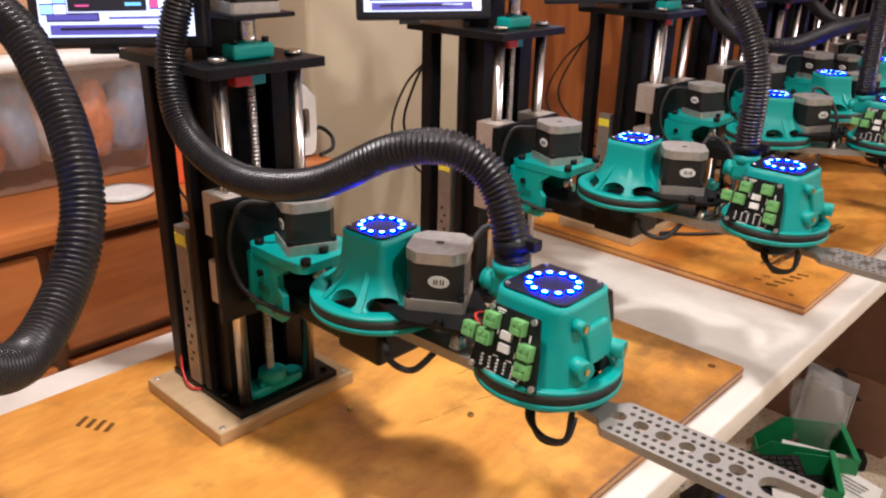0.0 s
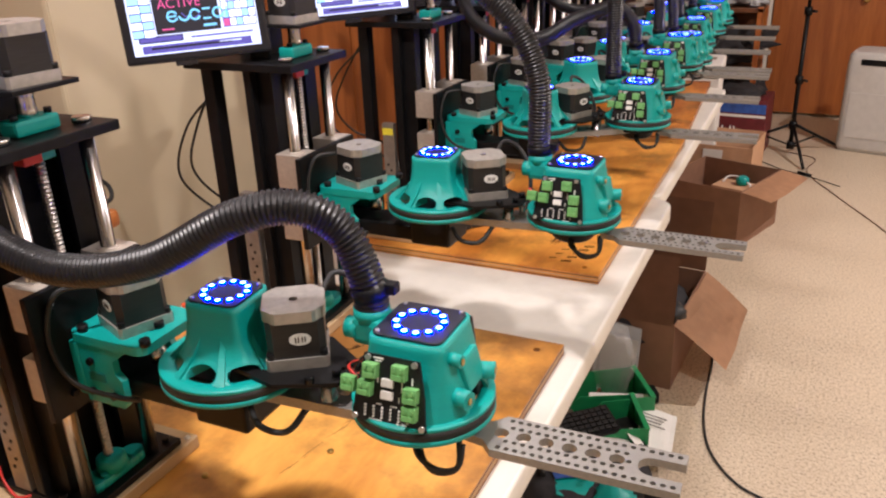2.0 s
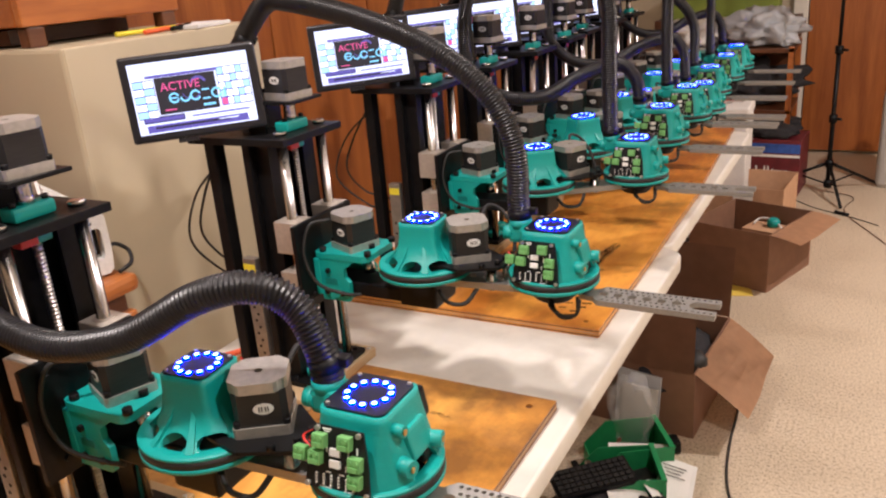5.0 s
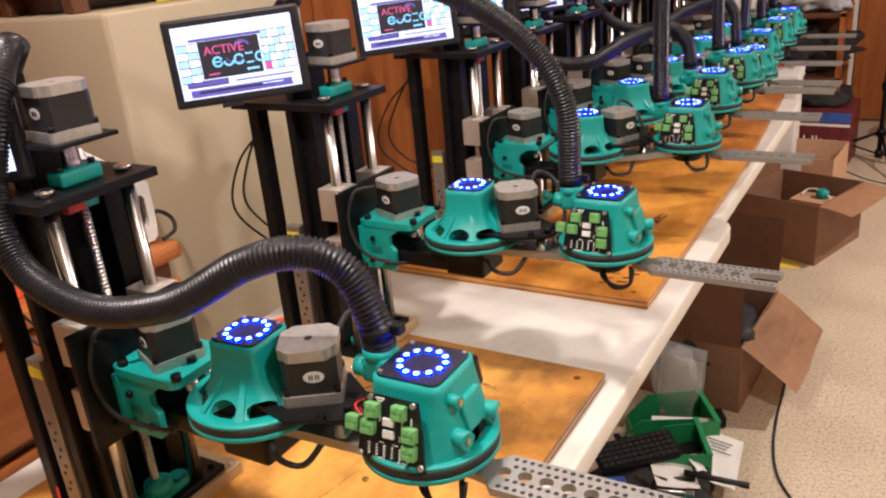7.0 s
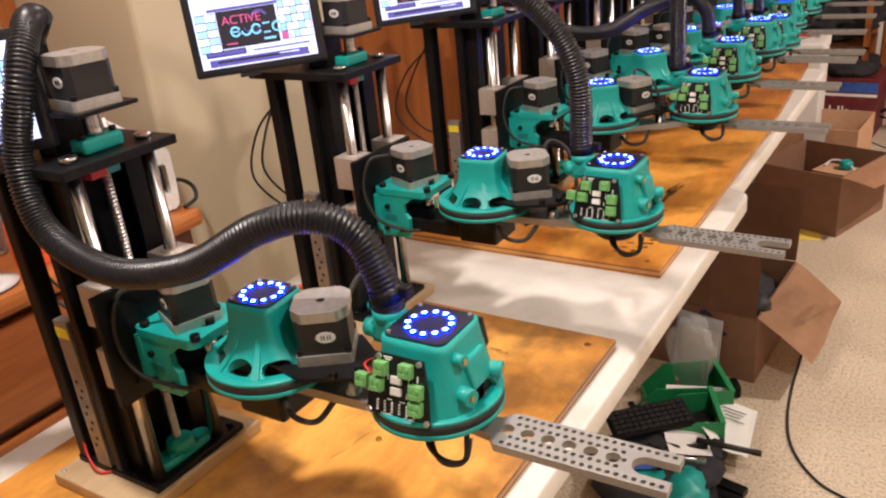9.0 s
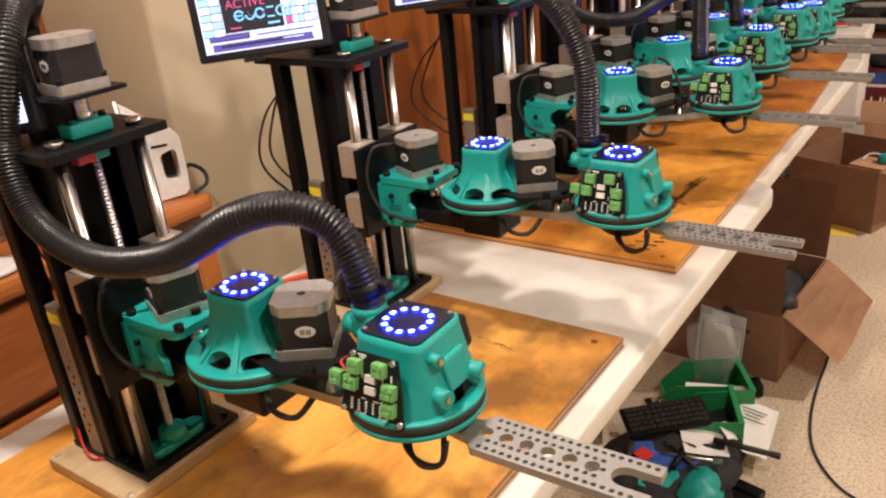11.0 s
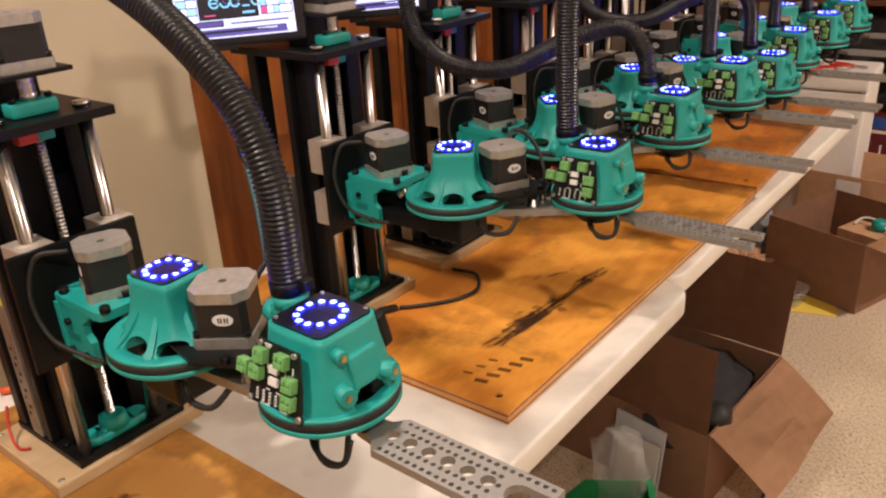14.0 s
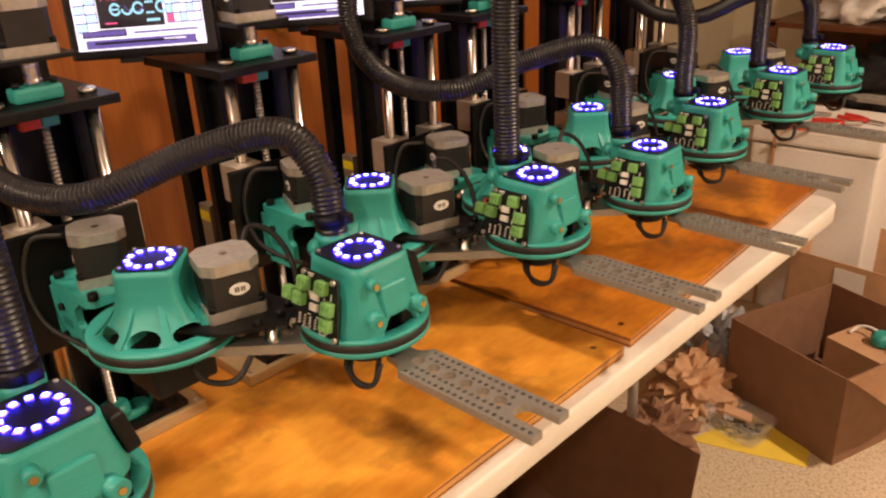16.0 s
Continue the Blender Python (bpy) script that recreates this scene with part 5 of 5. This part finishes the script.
for lb, c, sz, rz, mt in (("red card lying on the leaflets", (-0.17, 0.83, 0.083), (0.035, 0.035, 0.002), 70, REDM), ("yellow card on the floor clutter", (-0.01, 0.845, 0.03), (0.03, 0.05, 0.003), 20, YELLOW)):
    b = bm_new(); add_box(b, c, sz, rz=rz, rx=4, bevel=0.0008)
    solid("small_card", b, mt, lb, "card", group="loose cards")
rnd = random.Random(21)
for k in range(9):
    L = rnd.uniform(0.06, 0.14)
    b = bm_new(); add_cyl(b, (-L / 2, 0, 0.006), (L / 2, 0, 0.006), rnd.uniform(0.004, 0.008), seg=10); add_box(b, (L / 2, 0, 0.006), (0.02, 0.014, 0.01), bevel=0.002)
    solid("hand_tool", b, rnd.choice((BLACK, SCREWSTEEL, BLACK, RUBBER, BLACK)), "small hand tool lying among the clutter", "tool", m=pose(rnd.uniform(-0.2, 0.02), rnd.uniform(0.80, 1.0), rnd.uniform(0.066, 0.085), 0, rnd.uniform(-8, 8), rnd.uniform(0, 180)), group="loose tools")
b = bm_new(); lumps(b, (-0.03, 0.80, 0.045), (0.05, 0.07, 0.05), 5.5, 0.3)
solid("teal_bag", b, TEAL, "crumpled teal plastic bag on the floor", "bag")
b = bm_new(); add_box(b, (0.03, 0.905, 0.012), (0.10, 0.03, 0.018), rz=-12, bevel=0.003); add_box(b, (0.02, 0.875, 0.01), (0.11, 0.02, 0.014), rz=-8, bevel=0.003)
solid("tool_case", b, BLACK, "flat black tool cases lying on the floor", "case")
b = bm_new(); add_box(b, (-0.045, 1.295, 0.02), (0.032, 0.05, 0.035), rz=30, bevel=0.006)
solid("power_adapter", b, BLACK, "black power adapter on the floor", "adapter")
AREA[:] = -0.04, 0.02
# clear plastic panels leaning on the box
b = bm_new(); add_box(b, (-0.15, 1.345, 0.10), (0.13, 0.006, 0.19), rz=-12, rx=-8)
solid("acrylic_sheet", b, CLOTHGREY, "translucent grey plastic panel leaning on a box", "sheet")
b = bm_new(); add_box(b, (-0.14, 1.320, 0.085), (0.10, 0.006, 0.16), rz=-8, rx=-10)
solid("acrylic_sheet", b, GREYPL, "pale plastic panel leaning under the table", "sheet")
b = bm_new(); lumps(b, (-0.14, 1.235, 0.13), (0.06, 0.03, 0.12), 7.7, 0.6)
solid("plastic_bag", b, CLEAR, "crumpled clear plastic bag", "bag")


def floor_cable(name, label, pts, r=0.0035, mt=None):
    b = tube_mesh([(x, y, r) for x, y in pts], r, 8, 0.012)
    solid(name, b, mt or RUBBER, label, "cable", group="floor cables")


AREA[:] = 0, 0
floor_cable("floor_cable", "black mains cable lying on the speckled floor", [(0.01, 1.72), (0.048, 1.61), (0.056, 1.42), (0.072, 1.26), (0.105, 1.14), (0.167, 1.05), (0.235, 1.01), (0.38, 0.97)])
floor_cable("floor_cable", "thin tan cable running across the floor", [(0.14, 4.0), (0.27, 3.9), (0.24, 3.65), (0.38, 3.3), (0.56, 2.9), (0.70, 2.5), (0.85, 2.2)], 0.0025, DARKWOOD)
floor_cable("floor_cable", "thin grey cable on the floor by a tripod", [(-0.02, 3.82), (0.10, 3.68), (0.20, 3.61), (0.26, 3.57), (0.40, 3.45)], 0.0025)
b = bm_new(); add_cyl(b, (0.20, 3.61, 0.009), (0.26, 3.57, 0.009), 0.009, seg=12)
solid("cable_connector", b, BLACK, "black inline connector on a floor cable", "connector")


def light_stand(x, y):
    t = thing("light_stand", "black tripod light stand with folded legs", "tripod", pose(x, y, 0))
    b = bm_new(); add_cyl(b, (0, 0, 0.03), (0, 0, 0.75), 0.0115); add_cyl(b, (0, 0, 0.75), (0, 0, 1.9), 0.009)
    part("pole", b, BLACK, t)
    for a in (165, 285, 40):
        ca, sa = math.cos(radians(a)), math.sin(radians(a))
        b = bm_new(); add_cyl(b, (0.012 * ca, 0.012 * sa, 0.16), (0.31 * ca, 0.31 * sa, 0.010), 0.008, seg=10)
        part("leg", b, BLACK, t)
        b = bm_new(); add_cyl(b, (0.012 * ca, 0.012 * sa, 0.05), (0.16 * ca, 0.16 * sa, 0.085), 0.005, seg=8)
        part("brace", b, BLACK, t)
    for z in (0.16, 0.05, 0.40, 0.75):
        b = bm_new(); add_cyl(b, (0, 0, z - 0.02), (0, 0, z + 0.02), 0.020, seg=14); add_cyl(b, (0.015, -0.01, z), (0.04, -0.025, z), 0.007, seg=10)
        part("collar", b, BLACK, t)


AREA[:] = -0.16, -0.1
light_stand(0.30, 4.08)


def dehumidifier(x, y):
    t = thing("dehumidifier", "grey plastic dehumidifier on the floor", "appliance", pose(x, y, 0, 0, 0, -14))
    b = bm_new()
    loft(b, [[(px, py, z) for px, py in rounded_rect(0.30 * s, 0.24 * s, 0.035, 5)] for s, z in ((0.94, 0.0), (1.0, 0.03), (1.0, 0.46), (0.97, 0.51), (0.88, 0.53))])
    part("housing", b, GREYPL, t)
    b = bm_new(); add_box(b, (-0.1505, -0.02, 0.36), (0.004, 0.03, 0.14), bevel=0.001)
    part("handle_slot", b, BLACK, t)
    b = bm_new(); add_box(b, (0, -0.1215, 0.20), (0.22, 0.004, 0.24), bevel=0.0015)
    part("front_panel", b, GREYPL, t)
    b = bm_new(); add_box(b, (0, -0.118, 0.48), (0.16, 0.012, 0.03), bevel=0.004)
    part("control_panel", b, BLACK, t)


AREA[:] = -0.18, -0.14
dehumidifier(0.71, 4.35)
b = bm_new(); lathe(b, [(0.03, 0.53), (0.035, 0.54), (0.035, 0.66), (0.02, 0.68), (0.01, 0.69)], 20, c=(0.80, 4.36))
solid("red_canister", b, REDM, "red canister standing on an appliance", "canister")

AREA[:] = -0.08, -0.15
# ---- end of the row: white foam box, shelf, bags ----
t = thing("foam_box", "white polystyrene box with tools lying on its lid", "box", pose(-0.30, 3.47, 0, 0, 0, 3))
b = bm_new(); add_box(b, (0.02, 0, 0.27), (0.36, 0.30, 0.54), bevel=0.008)
part("box_body", b, FOAM, t)
b = bm_new(); add_box(b, (0.02, 0, 0.572), (0.37, 0.31, 0.056), bevel=0.01)
part("lid", b, FOAM, t)
b = bm_new(); add_box(b, (-0.09, -0.154, 0.30), (0.010, 0.003, 0.59)); add_box(b, (-0.09, 0.0, 0.6016), (0.010, 0.30, 0.003))
part("strap", b, CARDTAN, t)
for k, (x, y, a, mt) in enumerate(((-0.22, 3.42, 20, REDM), (-0.17, 3.47, -15, REDM), (-0.26, 3.36, 50, ORANGE), (-0.36, 3.40, 80, ORANGE), (-0.33, 3.48, 10, CLOTHGREY))):
    t = thing("pliers", "plastic-handled pliers lying on the white box" if mt is not CLOTHGREY else "grey pliers lying on the white box", "pliers", pose(x, y, 0.603, 0, 0, a), "hand tools")
    for s in (-1, 1):
        b = bm_new(); sweep(b, even(spline([(-0.01, s * 0.003, 0.006), (-0.05, s * 0.02, 0.006), (-0.10, s * 0.016, 0.006)], 20), 0.008), 0.006, 8)
        part("handle", b, mt, t)
    b = bm_new(); add_box(b, (0.018, 0, 0.006), (0.05, 0.012, 0.010), bevel=0.003)
    part("jaw", b, SCREWSTEEL, t)


def shelf_unit():
    t = thing("shelf_unit", "dark wooden shelf unit stacked with bags", "shelf", pose(-0.42, 4.30, 0))
    for z in (0.05, 0.38, 0.72):
        b = bm_new(); add_box(b, (0, 0, z), (0.86, 0.45, 0.025), bevel=0.003)
        part("shelf_board", b, DARKWOOD, t)
    for sx in (-1, 1):
        for sy in (-1, 1):
            b = bm_new(); add_box(b, (sx * 0.415, sy * 0.21, 0.37), (0.03, 0.03, 0.74), bevel=0.003)
            part("post", b, CABWOOD if sx > 0 else DARKWOOD, t)


AREA[:] = -0.10, 0.15
shelf_unit()
for cx, cy, cz, sx, sy, sz, sd, mt, lb in ((-0.18, 4.25, 0.82, 0.20, 0.18, 0.11, 1.1, CLOTHGREY, "crumpled silver-grey plastic sheet on a shelf"), (-0.55, 4.28, 0.80, 0.18, 0.16, 0.09, 4.4, PAPER, "crumpled white bag on a shelf"),
                                           (-0.3, 4.25, 0.51, 0.30, 0.16, 0.14, 2.2, DARKCLOTH, "dark clothes folded on a shelf"), (-0.3, 4.25, 0.20, 0.30, 0.16, 0.15, 3.3, DARKCLOTH, "dark bags on a low shelf")):
    b = bm_new(); lumps(b, (cx, cy, cz), (sx, sy, sz), sd, 0.55, 4, 2.6)
    solid("crumpled_bag", b, mt, lb, "bag")
b = bm_new(); add_box(b, (-0.46, 4.62, 0.923), (0.66, 0.16, 0.12), bevel=0.004); add_box(b, (-0.46, 4.62, 0.992), (0.68, 0.18, 0.02), bevel=0.004)
solid("green_box", b, LIME, "long olive green box on top of stacked goods", "box")
b = bm_new(); add_box(b, (-0.44, 4.66, 0.43), (0.86, 0.2, 0.86), bevel=0.004)
solid("dark_cupboard", b, DARKWOOD, "dark wooden cupboard by the far wall", "cupboard")
AREA[:] = 0, 0
# ---- things on the sideboard and the cabinet ----
tub("storage_tub", "clear plastic storage tub with a white lid", -1.20, -0.16, SB, 0.28, 0.56, 0.20, CLEAR, 0, lid=WHITEPART)
PRINTS = [mat("orange_print_packet", (0.72, 0.24, 0.08), 0.4, stain=(0.62, 0.66, 0.72), stain_scale=11, stain_amount=1.0, grain=0.2),
          mat("blue_print_packet", (0.30, 0.38, 0.50), 0.4, stain=(0.66, 0.30, 0.14), stain_scale=11, stain_amount=1.0, grain=0.2),
          mat("white_print_packet", (0.66, 0.66, 0.64), 0.4, stain=(0.68, 0.25, 0.10), stain_scale=11, stain_amount=1.0, grain=0.15)]
rnd = random.Random(12)
for k in range(8):
    b = bm_new(); lumps(b, (0, 0, 0), (0.030, 0.040, 0.075 + 0.012 * (k % 3)), 1.3 * k + 0.4, 0.22)
    o = solid("foil_packet", b, PRINTS[k % 3], ("orange printed packet in a clear tub", "blue-grey printed packet in a clear tub", "white printed packet in a clear tub")[k % 3], "packet")
    o.matrix_world = pose(-1.115 + 0.008 * (k % 2), -0.385 + 0.064 * k, SB + 0.088 + 0.012 * (k % 3), rnd.uniform(-8, 8), 0, rnd.uniform(-10, 10))
open_box("cardboard_box", "brown cardboard box with open flaps on a storage tub", -1.36, -1.10, -0.22, 0.20, 0.20, CARDTAN, {"e": (0.10, 60), "n": (0.10, 35)}, z=SB + 0.223)
b = bm_new(); add_box(b, (-0.98, 0.085, SB + 0.04), (0.05, 0.08, 0.08), rz=8, bevel=0.003)
solid("orange_carton", b, ORANGE, "small orange and white carton on a sideboard", "carton")
b = bm_new(); lathe(b, [(0.045, SB), (0.052, SB + 0.005), (0.03, SB + 0.007)], 28, c=(-0.965, -0.03))
solid("white_plate", b, WHITEPART, "white plastic plate on a sideboard", "plate")


def steam_iron(x, y, z, rz):
    t = thing("steam_iron", "white steam iron standing on its heel", "iron", pose(x, y, z, 90, 0, rz))
    side = [(-0.040, 0.004), (-0.034, 0.0), (0.036, 0.006), (0.044, 0.016), (0.047, 0.060), (0.046, 0.118), (0.036, 0.130), (0.004, 0.152), (-0.030, 0.180), (-0.046, 0.192), (-0.044, 0.130), (-0.042, 0.060)]
    grip = [(0.006, 0.040), (0.030, 0.036), (0.034, 0.044), (0.034, 0.092), (0.028, 0.098), (0.008, 0.092), (0.002, 0.084)]
    b = bm_new(); plate(b, side, [grip], -0.024, 0.024)
    part("body", b, WHITEPART, t)
    b = bm_new(); plate(b, [(-0.046, 0.002), (-0.020, 0.002), (-0.014, 0.060), (-0.022, 0.130), (-0.046, 0.190), (-0.049, 0.130)], [], -0.038, 0.038)
    part("water_tank", b, WHITEPART, t)
    b = bm_new(); loft(b, [[(d, 0.004 + 0.196 * u, w * 0.046 * (1 - u ** 2.6)) for u, w in [(k / 8, -1) for k in range(9)] + [(k / 8, 1) for k in range(7, -1, -1)]] for d in (-0.053, -0.047)], smooth=False)
    part("soleplate", b, STEEL, t)
    b = bm_new(); add_box(b, (0.018, 0.067, 0.0), (0.020, 0.050, 0.020), bevel=0.004)
    part("grip", b, BLACK, t)
    b = bm_new(); add_box(b, (0.006, 0.108, 0.0245), (0.030, 0.005, 0.002), bevel=0.0008)
    part("steam_slider", b, BLACK, t)
    b = bm_new(); sweep(b, even(spline([(0.046, 0.050, 0.0), (0.062, 0.048, -0.02), (0.085, 0.026, -0.03), (0.080, 0.010, 0.0), (0.050, 0.006, 0.03)], 60), 0.006), 0.004, 8)
    part("cord", b, RUBBER, t)


steam_iron(-0.972, 0.322, SB, 62)
t = thing("spray_bottle", "spray bottle of dark red liquid with a white trigger", "bottle", pose(-1.03, 0.185, SB, 0, 0, 35))
b = bm_new(); loft(b, [[(x, y, z) for x, y in rounded_rect(0.085 * k, 0.06 * k, 0.02 * k, 4)] for k, z in ((0.95, 0), (1, 0.008), (1, 0.11), (0.8, 0.145), (0.36, 0.170), (0.34, 0.190))])
part("bottle", b, mat("dark_red_liquid", (0.16, 0.02, 0.035), 0.18, grain=0.1), t)
b = bm_new(); add_cyl(b, (0, 0, 0.188), (0, 0, 0.206), 0.017); add_box(b, (0.008, 0, 0.221), (0.072, 0.026, 0.032), bevel=0.007); add_box(b, (0.048, 0, 0.228), (0.014, 0.018, 0.018), bevel=0.003)
part("spray_head", b, WHITEPART, t)
b = bm_new(); sweep(b, even(spline([(0.026, 0, 0.208), (0.036, 0, 0.190), (0.034, 0, 0.170)], 30), 0.005), 0.006, 8)
part("trigger", b, WHITEPART, t)
t = thing("wooden_crate", "dark brown wooden crate on feet, standing on the cabinet", "crate", pose(-1.22, 0.60, 1.216))
for sx in (-1, 1):
    b = bm_new(); add_box(b, (sx * 0.11, 0, 0.15), (0.018, 0.40, 0.22), bevel=0.004)
    part("side_board", b, CABWOOD, t)
    b = bm_new(); add_box(b, (0, sx * 0.191, 0.15), (0.20, 0.018, 0.22), bevel=0.004)
    part("end_board", b, CABWOOD, t)
    for sy in (-1, 1):
        b = bm_new(); add_box(b, (sx * 0.10, sy * 0.17, 0.02), (0.03, 0.04, 0.04), bevel=0.005)
        part("foot", b, DARKWOOD, t)
b = bm_new(); add_box(b, (0, 0, 0.05), (0.20, 0.36, 0.012))
part("base", b, DARKWOOD, t)
b = bm_new(); add_box(b, (-0.05, 0, 0.018), (0.10, 0.30, 0.03))
part("dark_rail", b, DARKWOOD, t)
for k, (x, y, a, mt, lb) in enumerate(((-1.05, 0.70, 15, ORANGE, "orange pencil lying on the cabinet"), (-1.06, 0.66, -5, YELLOW, "yellow pencil lying on the cabinet"), (-1.04, 0.74, 30, BLACK, "black pen lying on the cabinet"))):
    b = bm_new(); add_cyl(b, (-0.0, -0.08, 0.0055), (0, 0.07, 0.0055), 0.005, seg=6); add_cyl(b, (0, 0.07, 0.0055), (0, 0.085, 0.0055), 0.005, 0.001, seg=6)
    solid("pencil", b, mt, lb, "pencil", m=pose(x, y, 1.217 + 0.0005 * k, 0, 0, a), group="pencils")
b = bm_new(); add_box(b, (-1.06, 0.80, 1.221), (0.10, 0.14, 0.008), rz=12, bevel=0.001)
solid("paper_stack", b, PAPER, "thin stack of white paper on the cabinet", "paper")

b = tube_mesh([(-1.384, 1.25, 0.95), (-1.31, 1.228, 0.905), (-1.257, 1.214, 0.816), (-1.215, 1.20, 0.68), (-1.181, 1.188, 0.537), (-1.165, 1.18, 0.30), (-1.17, 1.18, 0.08), (-1.19, 1.21, 0.0065), (-1.22, 1.32, 0.0065)], 0.006, 10)
solid("air_tube", b, mat("pale_blue_tube", (0.20, 0.46, 0.52), 0.35, grain=0.1), "pale blue plastic tube hanging beside the closet doors", "tube")

# ---- small things on the tables ----
b = bm_new(); sweep(b, even(spline([(-0.775, 0.36, TT + 0.006), (-0.735, 0.42, TT + 0.008), (-0.71, 0.47, TT + 0.006), (-0.72, 0.52, TT + 0.006)], 40), 0.008), 0.006, 8)
solid("orange_strap", b, ORANGE, "orange strap lying on the white table", "strap")
b = bm_new(); sweep(b, even(spline([(-0.775, -0.06, TT + 0.006), (-0.735, -0.02, TT + 0.008), (-0.71, 0.03, TT + 0.006)], 40), 0.008), 0.006, 8)
solid("orange_strap", b, ORANGE, "orange strap lying on the white table", "strap")
b = bm_new(); sweep(b, even(spline([(-0.43, 1.04, BT + 0.004), (-0.375, 1.035, BT + 0.010), (-0.345, 1.00, BT + 0.005), (-0.350, 0.95, BT + 0.004), (-0.39, 0.895, BT + 0.004), (-0.418, 0.868, BT + 0.004)], 80), 0.006), 0.0033, 8)
add_box(b, (-0.426, 0.852, BT + 0.006), (0.012, 0.034, 0.009), rz=-30, bevel=0.002)
solid("usb_cable", b, RUBBER, "black cable with a plug lying on a plywood board", "cable")
for y in (-0.065, 0.38, 0.84):
    for k in range(2):
        b = bm_new()
        sweep(b, even(spline([(-0.60, y - 0.04, 1.06 - 0.02 * k), (-0.675 - 0.02 * k, y - 0.02, 0.965), (-0.715 - 0.03 * k, y + 0.0, 0.89 - 0.02 * k), (-0.685, y + 0.02, 0.835 - 0.03 * k), (-0.62, y + 0.03, 0.81 - 0.03 * k), (-0.605, y + 0.05 + 0.01 * k, 0.70), (-0.66, y + 0.11, TT + 0.022), (-0.74, y + 0.14 + 0.02 * k, TT + 0.004)], 90), 0.008), 0.0022, 6)
        solid("hanging_cable", b, RUBBER, "thin black cable hanging in a loop behind a column", "cable", group="hanging cables")
for y in (-0.065, 0.38):
    b = bm_new(); sweep(b, even(spline([(-0.60, y - 0.075, 0.70), (-0.585, y - 0.085, 0.675), (-0.56, y - 0.09, 0.66), (-0.545, y - 0.08, 0.66)], 30), 0.006), 0.0018, 6)
    solid("red_wire", b, REDM, "thin red wire beside a power supply", "wire", group="red wires")
b = bm_new()
for a, r in ((0, 0.0045), (1, 0.0045)):
    lathe(b, [(0.004, BT + 0.0005), (0.0045, BT + 0.002), (0.003, BT + 0.004)], 10, c=(-0.40 + 0.12 * a, -0.02 + 0.1 * a))
solid("small_screws", b, BRASS, "tiny brass nuts lying on a plywood board", "nuts")
